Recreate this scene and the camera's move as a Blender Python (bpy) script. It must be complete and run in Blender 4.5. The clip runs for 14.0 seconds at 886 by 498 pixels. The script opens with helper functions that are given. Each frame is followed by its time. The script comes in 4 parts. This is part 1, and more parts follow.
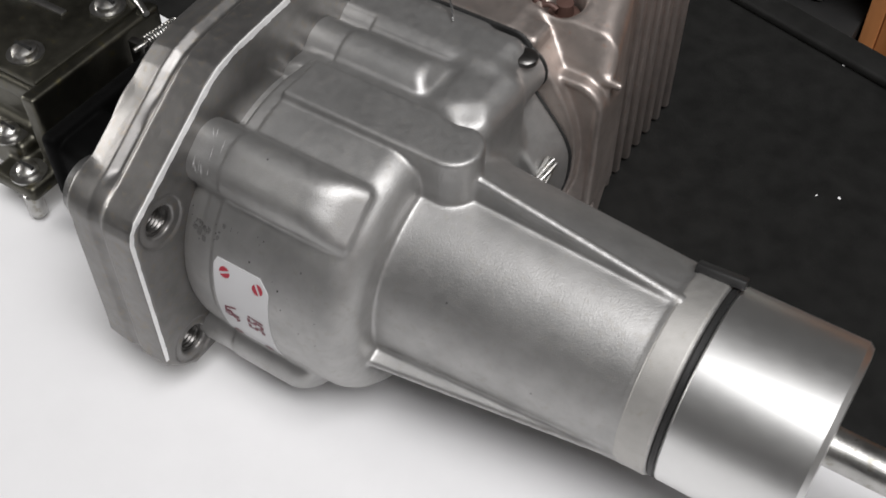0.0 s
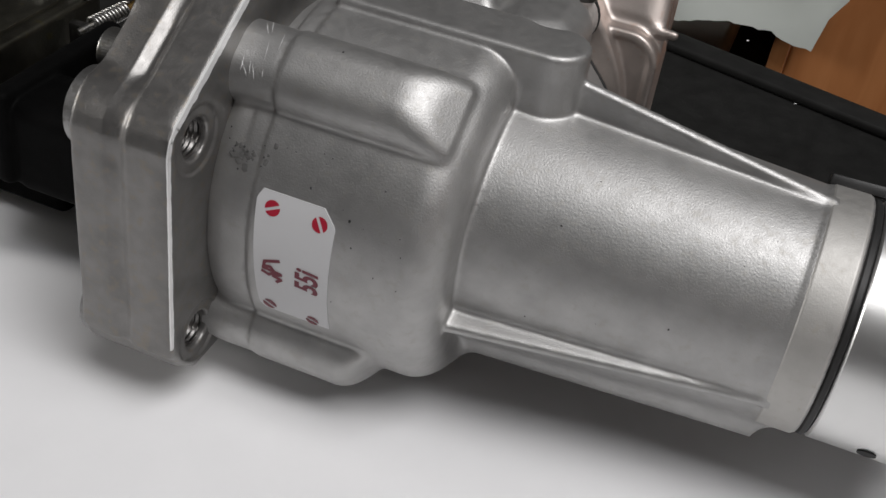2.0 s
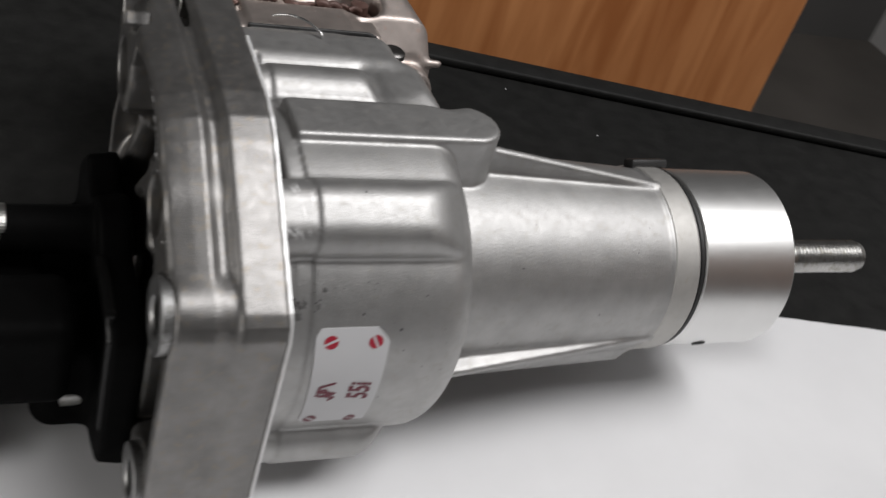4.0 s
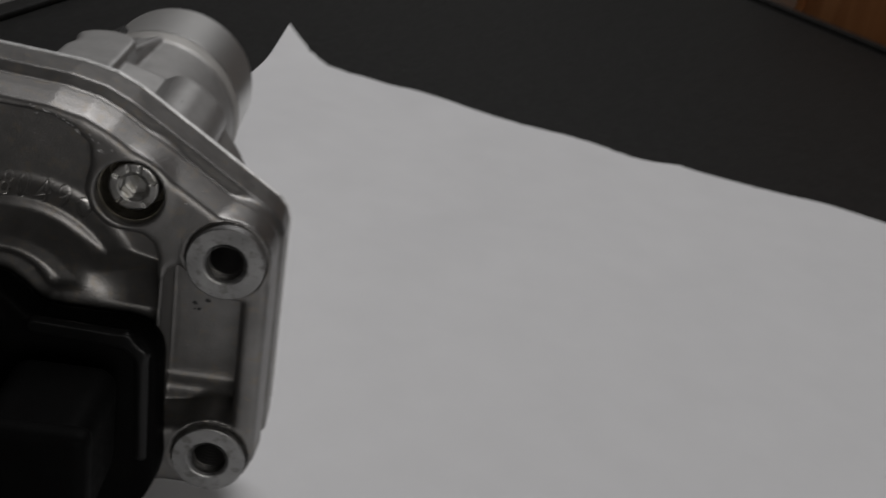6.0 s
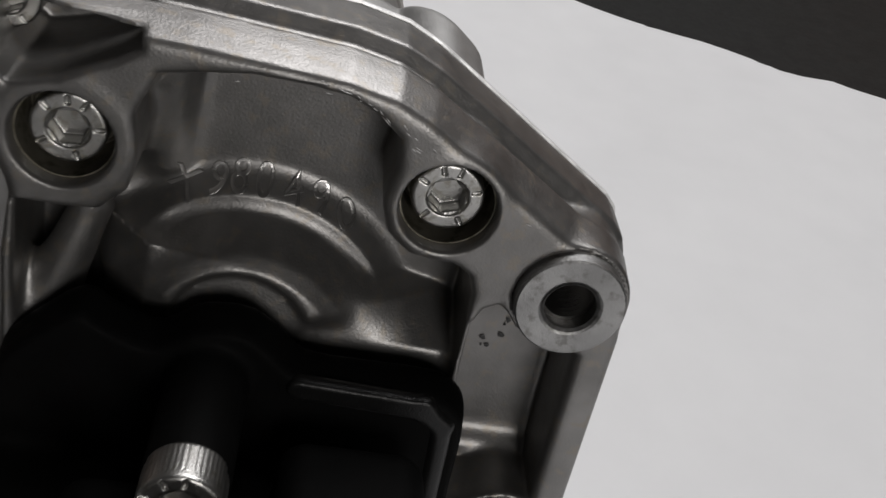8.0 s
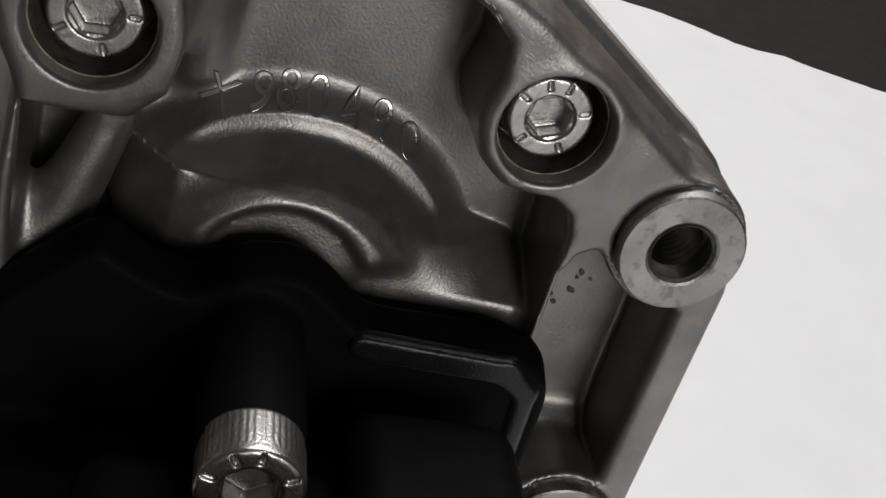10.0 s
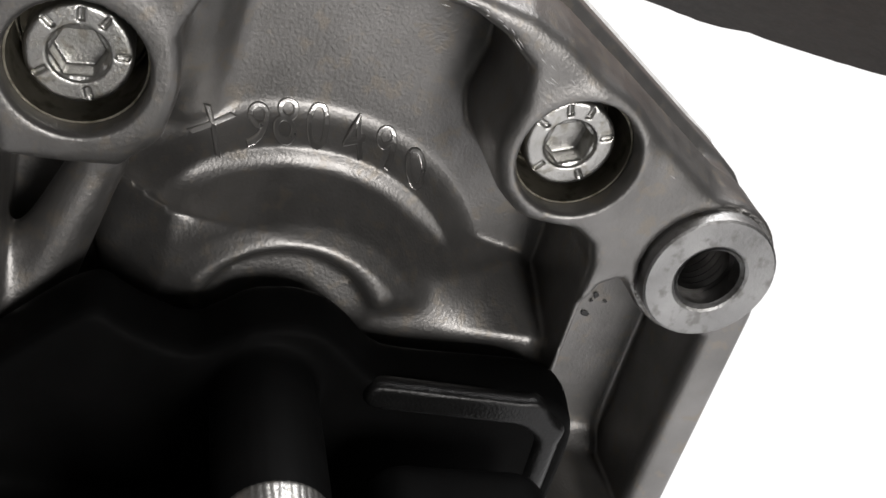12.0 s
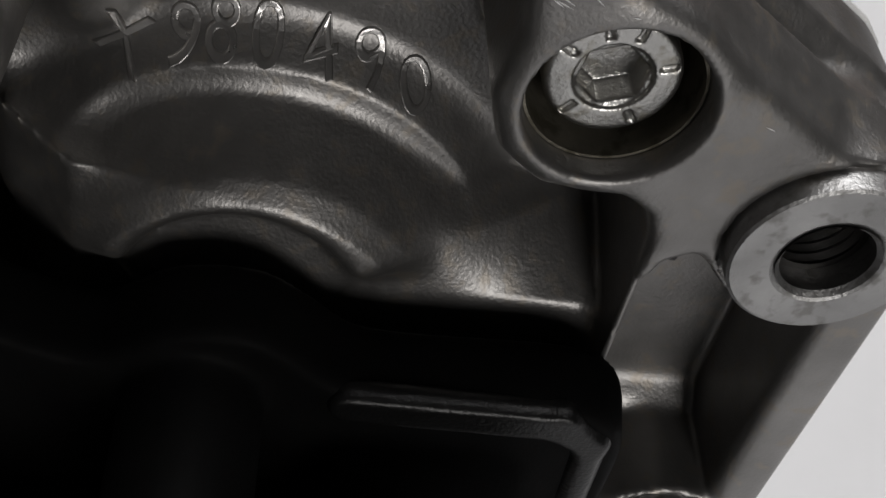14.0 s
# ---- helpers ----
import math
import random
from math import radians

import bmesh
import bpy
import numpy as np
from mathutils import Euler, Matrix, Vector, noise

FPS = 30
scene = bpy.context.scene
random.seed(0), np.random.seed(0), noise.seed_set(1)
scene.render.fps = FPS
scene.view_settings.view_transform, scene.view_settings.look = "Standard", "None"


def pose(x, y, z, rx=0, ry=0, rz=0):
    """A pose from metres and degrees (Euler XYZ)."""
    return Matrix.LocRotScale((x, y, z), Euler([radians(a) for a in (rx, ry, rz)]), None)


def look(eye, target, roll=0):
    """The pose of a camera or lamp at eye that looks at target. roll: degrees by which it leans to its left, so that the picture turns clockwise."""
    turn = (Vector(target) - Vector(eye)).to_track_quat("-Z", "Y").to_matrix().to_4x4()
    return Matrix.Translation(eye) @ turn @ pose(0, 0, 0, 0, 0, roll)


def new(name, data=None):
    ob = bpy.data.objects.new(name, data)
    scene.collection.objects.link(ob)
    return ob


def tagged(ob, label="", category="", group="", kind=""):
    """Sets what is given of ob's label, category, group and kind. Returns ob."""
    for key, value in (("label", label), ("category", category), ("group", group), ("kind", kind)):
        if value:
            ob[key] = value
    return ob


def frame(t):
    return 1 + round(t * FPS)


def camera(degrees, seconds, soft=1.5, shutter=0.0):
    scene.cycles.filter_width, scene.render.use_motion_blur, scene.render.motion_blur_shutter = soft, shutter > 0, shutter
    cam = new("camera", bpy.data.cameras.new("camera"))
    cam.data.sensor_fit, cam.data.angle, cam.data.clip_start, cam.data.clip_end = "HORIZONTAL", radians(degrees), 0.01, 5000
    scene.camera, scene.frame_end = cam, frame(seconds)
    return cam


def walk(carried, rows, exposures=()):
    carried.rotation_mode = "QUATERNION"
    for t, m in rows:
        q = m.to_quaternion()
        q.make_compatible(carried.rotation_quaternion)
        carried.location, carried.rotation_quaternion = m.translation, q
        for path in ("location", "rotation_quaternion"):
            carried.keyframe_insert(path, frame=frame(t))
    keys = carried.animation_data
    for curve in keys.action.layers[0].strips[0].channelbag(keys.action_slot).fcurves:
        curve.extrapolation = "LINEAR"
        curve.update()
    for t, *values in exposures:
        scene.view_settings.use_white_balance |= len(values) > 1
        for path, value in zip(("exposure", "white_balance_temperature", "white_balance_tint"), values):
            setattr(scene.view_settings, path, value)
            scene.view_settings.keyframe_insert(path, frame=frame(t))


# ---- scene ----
cam = camera(43.000, 14.0, soft=1.5, shutter=0.3)
PATH = [
    (0.0, 0.11413, -0.11766, 0.19801, 40.489, 0.102, 32.711),
    (0.5, 0.09071, -0.13038, 0.17475, 42.012, -4.011, 30.007),
    (1.0, 0.07542, -0.14801, 0.13904, 50.981, -5.076, 24.017),
    (1.5, 0.06985, -0.15046, 0.13463, 53.355, -6.661, 21.890),
    (2.0, 0.07246, -0.14972, 0.13422, 53.513, -7.069, 21.748),
    (2.5, 0.07353, -0.14675, 0.13953, 52.770, -6.675, 22.621),
    (3.0, 0.08620, -0.12459, 0.15726, 49.007, -3.391, 22.751),
    (3.3, 0.05934, -0.13740, 0.16400, 48.285, -6.244, 12.876),
    (3.5, 0.03042, -0.14762, 0.16332, 49.689, -9.588, 3.207),
    (3.7, -0.00304, -0.14772, 0.16209, 50.689, -13.036, -8.171),
    (4.7, -0.12500, -0.16000, 0.15000, 59.0, -15.0, -38.0),
    (5.8, -0.18438, -0.05141, 0.12667, 68.203, -10.971, -93.872),
    (6.0, -0.16636, -0.05204, 0.12581, 64.835, -9.262, -90.305),
    (6.2, -0.15112, -0.03887, 0.12638, 60.918, -9.897, -90.170),
    (6.5, -0.14160, -0.02296, 0.11830, 59.641, -10.130, -93.352),
    (7.0, -0.12738, -0.01671, 0.12075, 56.393, -11.138, -87.643),
    (7.5, -0.12378, -0.00205, 0.11960, 56.570, -11.615, -89.364),
    (8.0, -0.11240, -0.00329, 0.11214, 58.036, -11.560, -91.999),
    (8.5, -0.09593, -0.00933, 0.10641, 57.218, -11.427, -92.810),
    (9.0, -0.09796, -0.00022, 0.10213, 57.128, -13.082, -92.612),
    (9.2, -0.10050, 0.00595, 0.09973, 58.456, -14.744, -93.903),
    (11.3, -0.09217, 0.01450, 0.09200, 58.720, -14.889, -100.206),
    (11.5, -0.09242, 0.01532, 0.09239, 59.019, -14.794, -100.579),
    (12.0, -0.08918, 0.01601, 0.09364, 58.298, -14.924, -100.606),
    (12.5, -0.07989, 0.01082, 0.09805, 52.840, -13.533, -99.195),
    (13.0, -0.06763, 0.00540, 0.09932, 46.177, -12.526, -96.541),
    (13.5, -0.06457, 0.00277, 0.09469, 44.730, -11.306, -94.886),
    (14.0, -0.06045, -0.00280, 0.09347, 42.546, -8.843, -91.146),
]
walk(cam, [(t, pose(x, y, z, rx, ry, rz)) for t, x, y, z, rx, ry, rz in PATH],
     exposures=[(0.0, 0.15), (0.5, 0.0), (2.0, -0.15), (3.5, 0.0), (6.0, -1.12), (6.5, -1.1), (7.0, -0.78), (7.5, -0.45), (8.5, -0.2), (9.0, -0.05), (11.3, 0.35), (12.0, 0.7), (12.5, 0.58), (13.0, 0.35), (13.5, 0.15), (14.0, -0.2)])

# ---- light: main window stand-in and an added fill, in a closed room ----
world = bpy.data.worlds.new("world")
scene.world = world
world.use_nodes = True
world.node_tree.nodes["Background"].inputs["Color"].default_value = (0.75, 0.8, 0.9, 1)
world.node_tree.nodes["Background"].inputs["Strength"].default_value = 0.3

lamp_data = bpy.data.lights.new("window_light", "AREA")
lamp_data.shape, lamp_data.size, lamp_data.size_y, lamp_data.energy = "RECTANGLE", 1.1, 1.0, 34.0
lamp_data.color = (1.0, 0.985, 0.985)
lamp = new("window_light", lamp_data)
lamp.matrix_world = look((0.74, -0.42, 1.62), (0.2, 0.0, 0.05))

# Added fill without a known source; it brightens the rear cover.
side_data = bpy.data.lights.new("side_fill_light", "AREA")
side_data.shape, side_data.size, side_data.size_y, side_data.energy = "RECTANGLE", 0.32, 0.5, 8.5
side_data.color = (1.0, 0.97, 0.94)
side_lamp = new("side_fill_light", side_data)
side_lamp.matrix_world = look((-1.37, -0.34, 0.40), (0.0, 0.0, 0.04))

H = 32.0   # height of the shaft over the table, mm


# ---- materials ----
def mat(name, base, rough=0.5, metal=0.0, var=0.08, bump=0.0, scale=900.0, spec=0.5, wear=None, rvar=0.1, aniso=0.0):
    """Base colour in a slow and a fine variation, uneven gloss, fine relief; wear: colour, amount of sparse stains."""
    m = bpy.data.materials.new(name)
    m.use_nodes = True
    n, l = m.node_tree.nodes, m.node_tree.links
    p = n["Principled BSDF"]
    p.inputs["Metallic"].default_value = metal
    p.inputs["Specular IOR Level"].default_value = spec
    p.inputs["Anisotropic"].default_value = aniso
    co = n.new("ShaderNodeTexCoord")
    fine, big, spots = (n.new("ShaderNodeTexNoise") for _ in range(3))
    for t, s, d in ((fine, scale, 4), (big, scale / 16, 4), (spots, scale / 5, 3)):
        t.inputs["Scale"].default_value, t.inputs["Detail"].default_value = s, d
        l.new(co.outputs["Object"], t.inputs["Vector"])
    ramp = n.new("ShaderNodeValToRGB")
    ramp.color_ramp.elements[0].position, ramp.color_ramp.elements[0].color = 0.3, (*[c * (1 - var) for c in base], 1)
    ramp.color_ramp.elements[1].position, ramp.color_ramp.elements[1].color = 0.7, (*[min(1, c * (1 + var)) for c in base], 1)
    l.new(big.outputs["Fac"], ramp.inputs[0])
    colour = ramp.outputs["Color"]
    if wear:
        mask = n.new("ShaderNodeValToRGB")
        first = wear[2] if len(wear) > 2 else 0.62
        mask.color_ramp.elements[0].position, mask.color_ramp.elements[1].position = first, first + 0.12
        l.new(spots.outputs["Fac"], mask.inputs[0])
        amount = n.new("ShaderNodeMath")
        amount.operation, amount.inputs[1].default_value = "MULTIPLY", wear[1]
        l.new(mask.outputs["Color"], amount.inputs[0])
        mx = n.new("ShaderNodeMix")
        mx.data_type = "RGBA"
        l.new(amount.outputs[0], mx.inputs["Factor"])
        l.new(colour, mx.inputs["A"])
        mx.inputs["B"].default_value = (*wear[0], 1)
        colour = mx.outputs["Result"]
    l.new(colour, p.inputs["Base Color"])
    rm = n.new("ShaderNodeMapRange")
    rm.inputs["To Min"].default_value, rm.inputs["To Max"].default_value = max(0.02, rough - rvar), rough + rvar
    l.new(spots.outputs["Fac"], rm.inputs["Value"])
    l.new(rm.outputs["Result"], p.inputs["Roughness"])
    if bump:
        b = n.new("ShaderNodeBump")
        b.inputs["Strength"].default_value, b.inputs["Distance"].default_value = bump, 0.0001
        l.new(fine.outputs["Fac"], b.inputs["Height"])
        l.new(b.outputs["Normal"], p.inputs["Normal"])
    return m


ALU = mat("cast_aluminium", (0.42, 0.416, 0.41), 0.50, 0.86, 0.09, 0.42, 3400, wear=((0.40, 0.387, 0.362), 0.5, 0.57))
# Same casting metal as ALU, base colour darkened to imitate the rear's shade.
ALU_REAR = mat("dull_shaded_cast_aluminium", (0.228, 0.222, 0.216), 0.42, 0.86, 0.14, 0.36, 3400, wear=((0.27, 0.24, 0.20), 0.55, 0.55))
ALU_CYL = mat("warm_cast_aluminium", (0.47, 0.415, 0.385), 0.46, 0.9, 0.12, 0.25, 3600, wear=((0.46, 0.33, 0.27), 0.6))
TURNED = mat("turned_aluminium", (0.80, 0.80, 0.79), 0.37, 1.0, 0.02, 0.08, 2600, rvar=0.03)
COLLAR = mat("satin_machined_aluminium", (0.52, 0.51, 0.49), 0.6, 0.9, 0.05, 0.25, 3400, wear=((0.46, 0.42, 0.36), 0.4))
EDGE = mat("bare_bright_edge", (0.9, 0.9, 0.9), 0.25, 1.0, 0.04, 0.5, 2600)
STEEL = mat("zinc_plated_steel", (0.47, 0.465, 0.45), 0.33, 1.0, 0.15, 0.4, 3600, wear=((0.24, 0.22, 0.17), 0.6, 0.54))
BUSH = mat("steel_bush", (0.32, 0.318, 0.315), 0.45, 1.0, 0.2, 0.6, 3400, wear=((0.15, 0.145, 0.135), 0.6, 0.54))
STAMP = mat("stamped_aluminium", (0.5, 0.49, 0.48), 0.3, 0.95, 0.06, 0.2, 3000)
SMUDGE = mat("grey_smudge", (0.19, 0.187, 0.183), 0.55, 0.6, 0.3, 0.2, 2600)
DSTEEL = mat("dark_oiled_steel", (0.17, 0.165, 0.16), 0.35, 1.0, 0.2, 0.4, 2000)
RUBBER = mat("black_rubber", (0.018, 0.018, 0.018), 0.5, 0, 0.2, 0.2)
PLASTIC = mat("black_plastic", (0.0032, 0.0032, 0.0032), 0.6, 0, 0.2, 0.2, 3600, spec=0.035)
PLASTIC_WORN = mat("scuffed_black_plastic", (0.005, 0.005, 0.005), 0.34, 0, 0.4, 0.5, 3600, spec=0.3)
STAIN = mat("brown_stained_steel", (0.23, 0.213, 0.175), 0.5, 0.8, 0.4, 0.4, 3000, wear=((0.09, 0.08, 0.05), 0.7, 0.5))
PAPER = mat("white_paper", (0.80, 0.80, 0.81), 0.75, 0, 0.015, 0.15, 1200, spec=0.25)
TABLE = mat("black_tabletop", (0.013, 0.013, 0.0125), 0.6, 0, 0.25, 0.5, 2600, spec=0.16)
DARK = mat("dark_cavity", (0.006, 0.006, 0.006), 0.7, 0, 0.3, 0.0)
LABEL = mat("silver_white_label", (0.64, 0.64, 0.65), 0.35, 0.0, 0.02, 0.05, 900)
RED = mat("red_print", (0.42, 0.012, 0.035), 0.4, 0, 0.05)
MAROON = mat("dark_red_print", (0.16, 0.012, 0.03), 0.4, 0, 0.05)
SOOT = mat("brown_residue", (0.10, 0.055, 0.045), 0.5, 0.3, 0.5, 0.6, 1500)
BRASS = mat("brass", (0.72, 0.47, 0.18), 0.25, 1.0, 0.1, 0.1)
CARB = mat("yellowed_zinc_casting", (0.105, 0.101, 0.082), 0.42, 1.0, 0.25, 0.5, 1800, wear=((0.16, 0.14, 0.07), 0.7))
DEVICE = mat("grey_white_plastic", (0.62, 0.61, 0.56), 0.45, 0, 0.06, 0.1)
SHEET = mat("pale_green_white_sheet", (0.66, 0.70, 0.66), 0.6, 0, 0.12, 0.2, 300)
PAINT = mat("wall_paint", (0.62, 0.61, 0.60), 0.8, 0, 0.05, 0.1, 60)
# Wall tone kept dark to dim bounce and reflections on the metal.
PANEL = mat("reflection_dimming_wall", (0.10, 0.097, 0.094), 0.7, 0, 0.08, 0.1, 60)
SCRATCH = mat("bare_scratched_metal", (0.92, 0.92, 0.92), 0.42, 0.35, 0.05, 0.3, 2600)
GRIME = mat("black_grime", (0.03, 0.03, 0.03), 0.6, 0, 0.3, 0.3, 2600)
FLOORM = mat("dark_floor", (0.10, 0.09, 0.08), 0.7, 0, 0.2, 0.1, 60)


def wood():
    m = bpy.data.materials.new("orange_wood_veneer")
    m.use_nodes = True
    n, l = m.node_tree.nodes, m.node_tree.links
    p = n["Principled BSDF"]
    co, mp, w = n.new("ShaderNodeTexCoord"), n.new("ShaderNodeMapping"), n.new("ShaderNodeTexNoise")
    mp.inputs["Scale"].default_value = (38, 38, 5)
    w.inputs["Scale"].default_value, w.inputs["Detail"].default_value, w.inputs["Distortion"].default_value = 1.6, 6, 1.2
    ramp = n.new("ShaderNodeValToRGB")
    ramp.color_ramp.elements[0].position, ramp.color_ramp.elements[0].color = 0.3, (0.30, 0.105, 0.032, 1)
    ramp.color_ramp.elements[1].position, ramp.color_ramp.elements[1].color = 0.72, (0.50, 0.22, 0.085, 1)
    l.new(co.outputs["Object"], mp.inputs["Vector"])
    l.new(mp.outputs["Vector"], w.inputs["Vector"])
    l.new(w.outputs["Fac"], ramp.inputs[0])
    l.new(ramp.outputs["Color"], p.inputs["Base Color"])
    p.inputs["Roughness"].default_value = 0.4
    return m


WOOD = wood()


# ---- mesh helpers (millimetres in, metres out) ----
def link(name, verts, faces, material, parent=None, label="", smooth=True):
    me = bpy.data.meshes.new(name)
    v = np.asarray(verts, dtype=float) * 0.001
    me.from_pydata([tuple(p) for p in v] if len(v) < 50000 else v.tolist(), [], faces if isinstance(faces, list) else faces.tolist())
    me.materials.append(material)
    if smooth:
        me.shade_smooth()
    ob = new(name, me)
    if parent is not None:
        ob.parent = parent
    if label:
        ob["label"] = label
    return ob


def part(name, bm, material, parent=None, label="", angle=40):
    bmesh.ops.scale(bm, vec=(0.001,) * 3, verts=bm.verts)
    me = bpy.data.meshes.new(name)
    bmesh.ops.recalc_face_normals(bm, faces=bm.faces)
    for f in bm.faces:
        f.smooth = True
    for e in bm.edges:
        e.smooth = not (len(e.link_faces) == 2 and e.calc_face_angle(0) > radians(angle))
    bm.to_mesh(me)
    bm.free()
    me.materials.append(material)
    ob = new(name, me)
    if parent is not None:
        ob.parent = parent
    if label:
        ob["label"] = label
    return ob


def box(x0, x1, y0, y1, z0, z1, bevel=0.0, seg=2):
    bm = bmesh.new()
    bmesh.ops.create_cube(bm, size=1, matrix=Matrix.LocRotScale(((x0 + x1) / 2, (y0 + y1) / 2, (z0 + z1) / 2), None, (x1 - x0, y1 - y0, z1 - z0)))
    if bevel:
        bmesh.ops.bevel(bm, geom=bm.edges[:], offset=bevel, segments=seg, affect="EDGES", profile=0.5)
    return bm


AXIS = {"x": Matrix.Rotation(radians(90), 4, "Y"), "y": Matrix.Rotation(radians(-90), 4, "X"), "z": Matrix.Identity(4)}


def lathe(profile, at=(0, 0, 0), axis="x", seg=64, closed=True):
    """A body of revolution from (along, radius) pairs."""
    bm = bmesh.new()
    m = Matrix.Translation(at) @ AXIS[axis]
    rings = []
    for a, r in profile:
        if r <= 1e-6:
            rings.append([bm.verts.new(m @ Vector((0, 0, a)))])
        else:
            rings.append([bm.verts.new(m @ Vector((r * math.cos(2 * math.pi * k / seg), r * math.sin(2 * math.pi * k / seg), a))) for k in range(seg)])
    for p, q in zip(rings, rings[1:]):
        for k in range(seg):
            j = (k + 1) % seg
            if len(p) == 1 and len(q) == 1:
                continue
            if len(p) == 1:
                bm.faces.new((p[0], q[k], q[j]))
            elif len(q) == 1:
                bm.faces.new((p[k], q[0], p[j]))
            else:
                bm.faces.new((p[k], q[k], q[j], p[j]))
    return bm


# ---- solid shapes by signed distance, for cast parts with fillets ----
def surface(f, lo, hi, step):
    """Naive surface nets of f(x, y, z) = 0 on a grid, in mm."""
    ax = [np.arange(a, b + step, step, dtype=np.float32) for a, b in zip(lo, hi)]
    nx, ny, nz = (len(a) for a in ax)
    d = f(ax[0][:, None, None], ax[1][None, :, None], ax[2][None, None, :]).astype(np.float32)
    d = np.broadcast_to(d, (nx, ny, nz))
    s = d < 0
    acc = np.zeros((nx - 1, ny - 1, nz - 1, 3), np.float32)
    cnt = np.zeros((nx - 1, ny - 1, nz - 1), np.float32)
    quads = []
    sl = lambda o, n: slice(o, n - 1 + o)
    corners = [(i, j, k) for i in (0, 1) for j in (0, 1) for k in (0, 1)]
    for a in range(3):
        for c in corners:
            if c[a]:
                continue
            e = list(c)
            e[a] = 1
            d0 = d[sl(c[0], nx), sl(c[1], ny), sl(c[2], nz)]
            d1 = d[sl(e[0], nx), sl(e[1], ny), sl(e[2], nz)]
            cross = (d0 < 0) != (d1 < 0)
            t = np.where(cross, d0 / np.where(cross, d0 - d1, 1), 0)
            for b in range(3):
                acc[..., b] += np.where(cross, t if b == a else c[b], 0)
            cnt += cross
    live = cnt > 0
    idx = np.full(live.shape, -1, np.int64)
    idx[live] = np.arange(live.sum())
    p = np.argwhere(live).astype(np.float32) + acc[live] / cnt[live][:, None]
    verts = np.array(lo, np.float32) + p * step
    # faces: one quad for each crossing grid edge
    for a in range(3):
        b, c = (a + 1) % 3, (a + 2) % 3
        n = (nx, ny, nz)
        lo_i = [slice(1, n[k] - 1) for k in range(3)]
        lo_i[a] = slice(0, n[a] - 1)
        hi_i = list(lo_i)
        hi_i[a] = slice(1, n[a])
        s0, s1 = s[tuple(lo_i)], s[tuple(hi_i)]
        at = np.argwhere(s0 != s1)
        flip = s1[s0 != s1]
        at = at + np.array([0 if k == a else 1 for k in range(3)])
        q = []
        for ob, oc in ((-1, -1), (0, -1), (0, 0), (-1, 0)):
            w = at.copy()
            w[:, b] += ob
            w[:, c] += oc
            q.append(idx[w[:, 0], w[:, 1], w[:, 2]])
        q = np.stack(q, 1)
        q[flip] = q[flip][:, ::-1]
        quads.append(q)
    return verts, np.concatenate(quads)


def smin(a, b, k):
    h = np.clip(0.5 + 0.5 * (b - a) / k, 0, 1)
    return b + (a - b) * h - k * h * (1 - h)


def smax(a, b, k):
    return -smin(-a, -b, k)


def sd_box(x, y, z, c, h, r=0.0):
    qx, qy, qz = np.abs(x - c[0]) - h[0] + r, np.abs(y - c[1]) - h[1] + r, np.abs(z - c[2]) - h[2] + r
    return np.sqrt(np.maximum(qx, 0) ** 2 + np.maximum(qy, 0) ** 2 + np.maximum(qz, 0) ** 2) + np.minimum(np.maximum(qx, np.maximum(qy, qz)), 0) - r


def sd_rod(x, y, z, x0, x1, cy, cz, rad, r=0.5):
    """A rod along x, with rounded rims."""
    dr, dx = np.sqrt((y - cy) ** 2 + (z - cz) ** 2) - rad + r, np.abs(x - (x0 + x1) / 2) - (x1 - x0) / 2 + r
    return np.minimum(np.maximum(dr, dx), 0) + np.sqrt(np.maximum(dr, 0) ** 2 + np.maximum(dx, 0) ** 2) - r


def sd_seg(x, y, z, a, b, ra, rb):
    """A tapered round bar from a to b."""
    d = [q - p for p, q in zip(a, b)]
    t = np.clip(((x - a[0]) * d[0] + (y - a[1]) * d[1] + (z - a[2]) * d[2]) / sum(v * v for v in d), 0, 1)
    return np.sqrt((x - a[0] - t * d[0]) ** 2 + (y - a[1] - t * d[1]) ** 2 + (z - a[2] - t * d[2]) ** 2) - (ra + (rb - ra) * t)


def sd_poly(u, v, pts):
    """Signed distance to a polygon in a plane."""
    best, inside = None, None
    n = len(pts)
    for i in range(n):
        (ax, ay), (bx, by) = pts[i], pts[(i + 1) % n]
        ex, ey = bx - ax, by - ay
        t = np.clip(((u - ax) * ex + (v - ay) * ey) / (ex * ex + ey * ey), 0, 1)
        d = (u - ax - t * ex) ** 2 + (v - ay - t * ey) ** 2
        best = d if best is None else np.minimum(best, d)
        c = ((ay > v) != (by > v)) & (u < (bx - ax) * (v - ay) / ((by - ay) or 1e-9) + ax)
        inside = c if inside is None else inside ^ c
    return np.where(inside, -1, 1) * np.sqrt(best)


def slab(d2, x, x0, x1, r=0.4):
    dx = np.abs(x - (x0 + x1) / 2) - (x1 - x0) / 2 + r
    d2 = d2 + r
    return np.minimum(np.maximum(d2, dx), 0) + np.sqrt(np.maximum(d2, 0) ** 2 + np.maximum(dx, 0) ** 2) - r


# ---- the room ----
def setting(name, bm, material, label, category):
    return tagged(part(name, bm, material, None), label, category, kind="structure")


setting("floor", box(-1400, 2000, -550, 1700, -800, -740), FLOORM, "dark floor of the dim work room", "floor")
setting("ceiling", box(-1400, 2000, -550, 1700, 2400, 2460), PAINT, "plain pale painted ceiling of the room", "ceiling")
setting("wall_north", box(-1400, 2000, 1700, 1760, -740, 2400), PANEL, "plain dark wall closing the room", "wall")
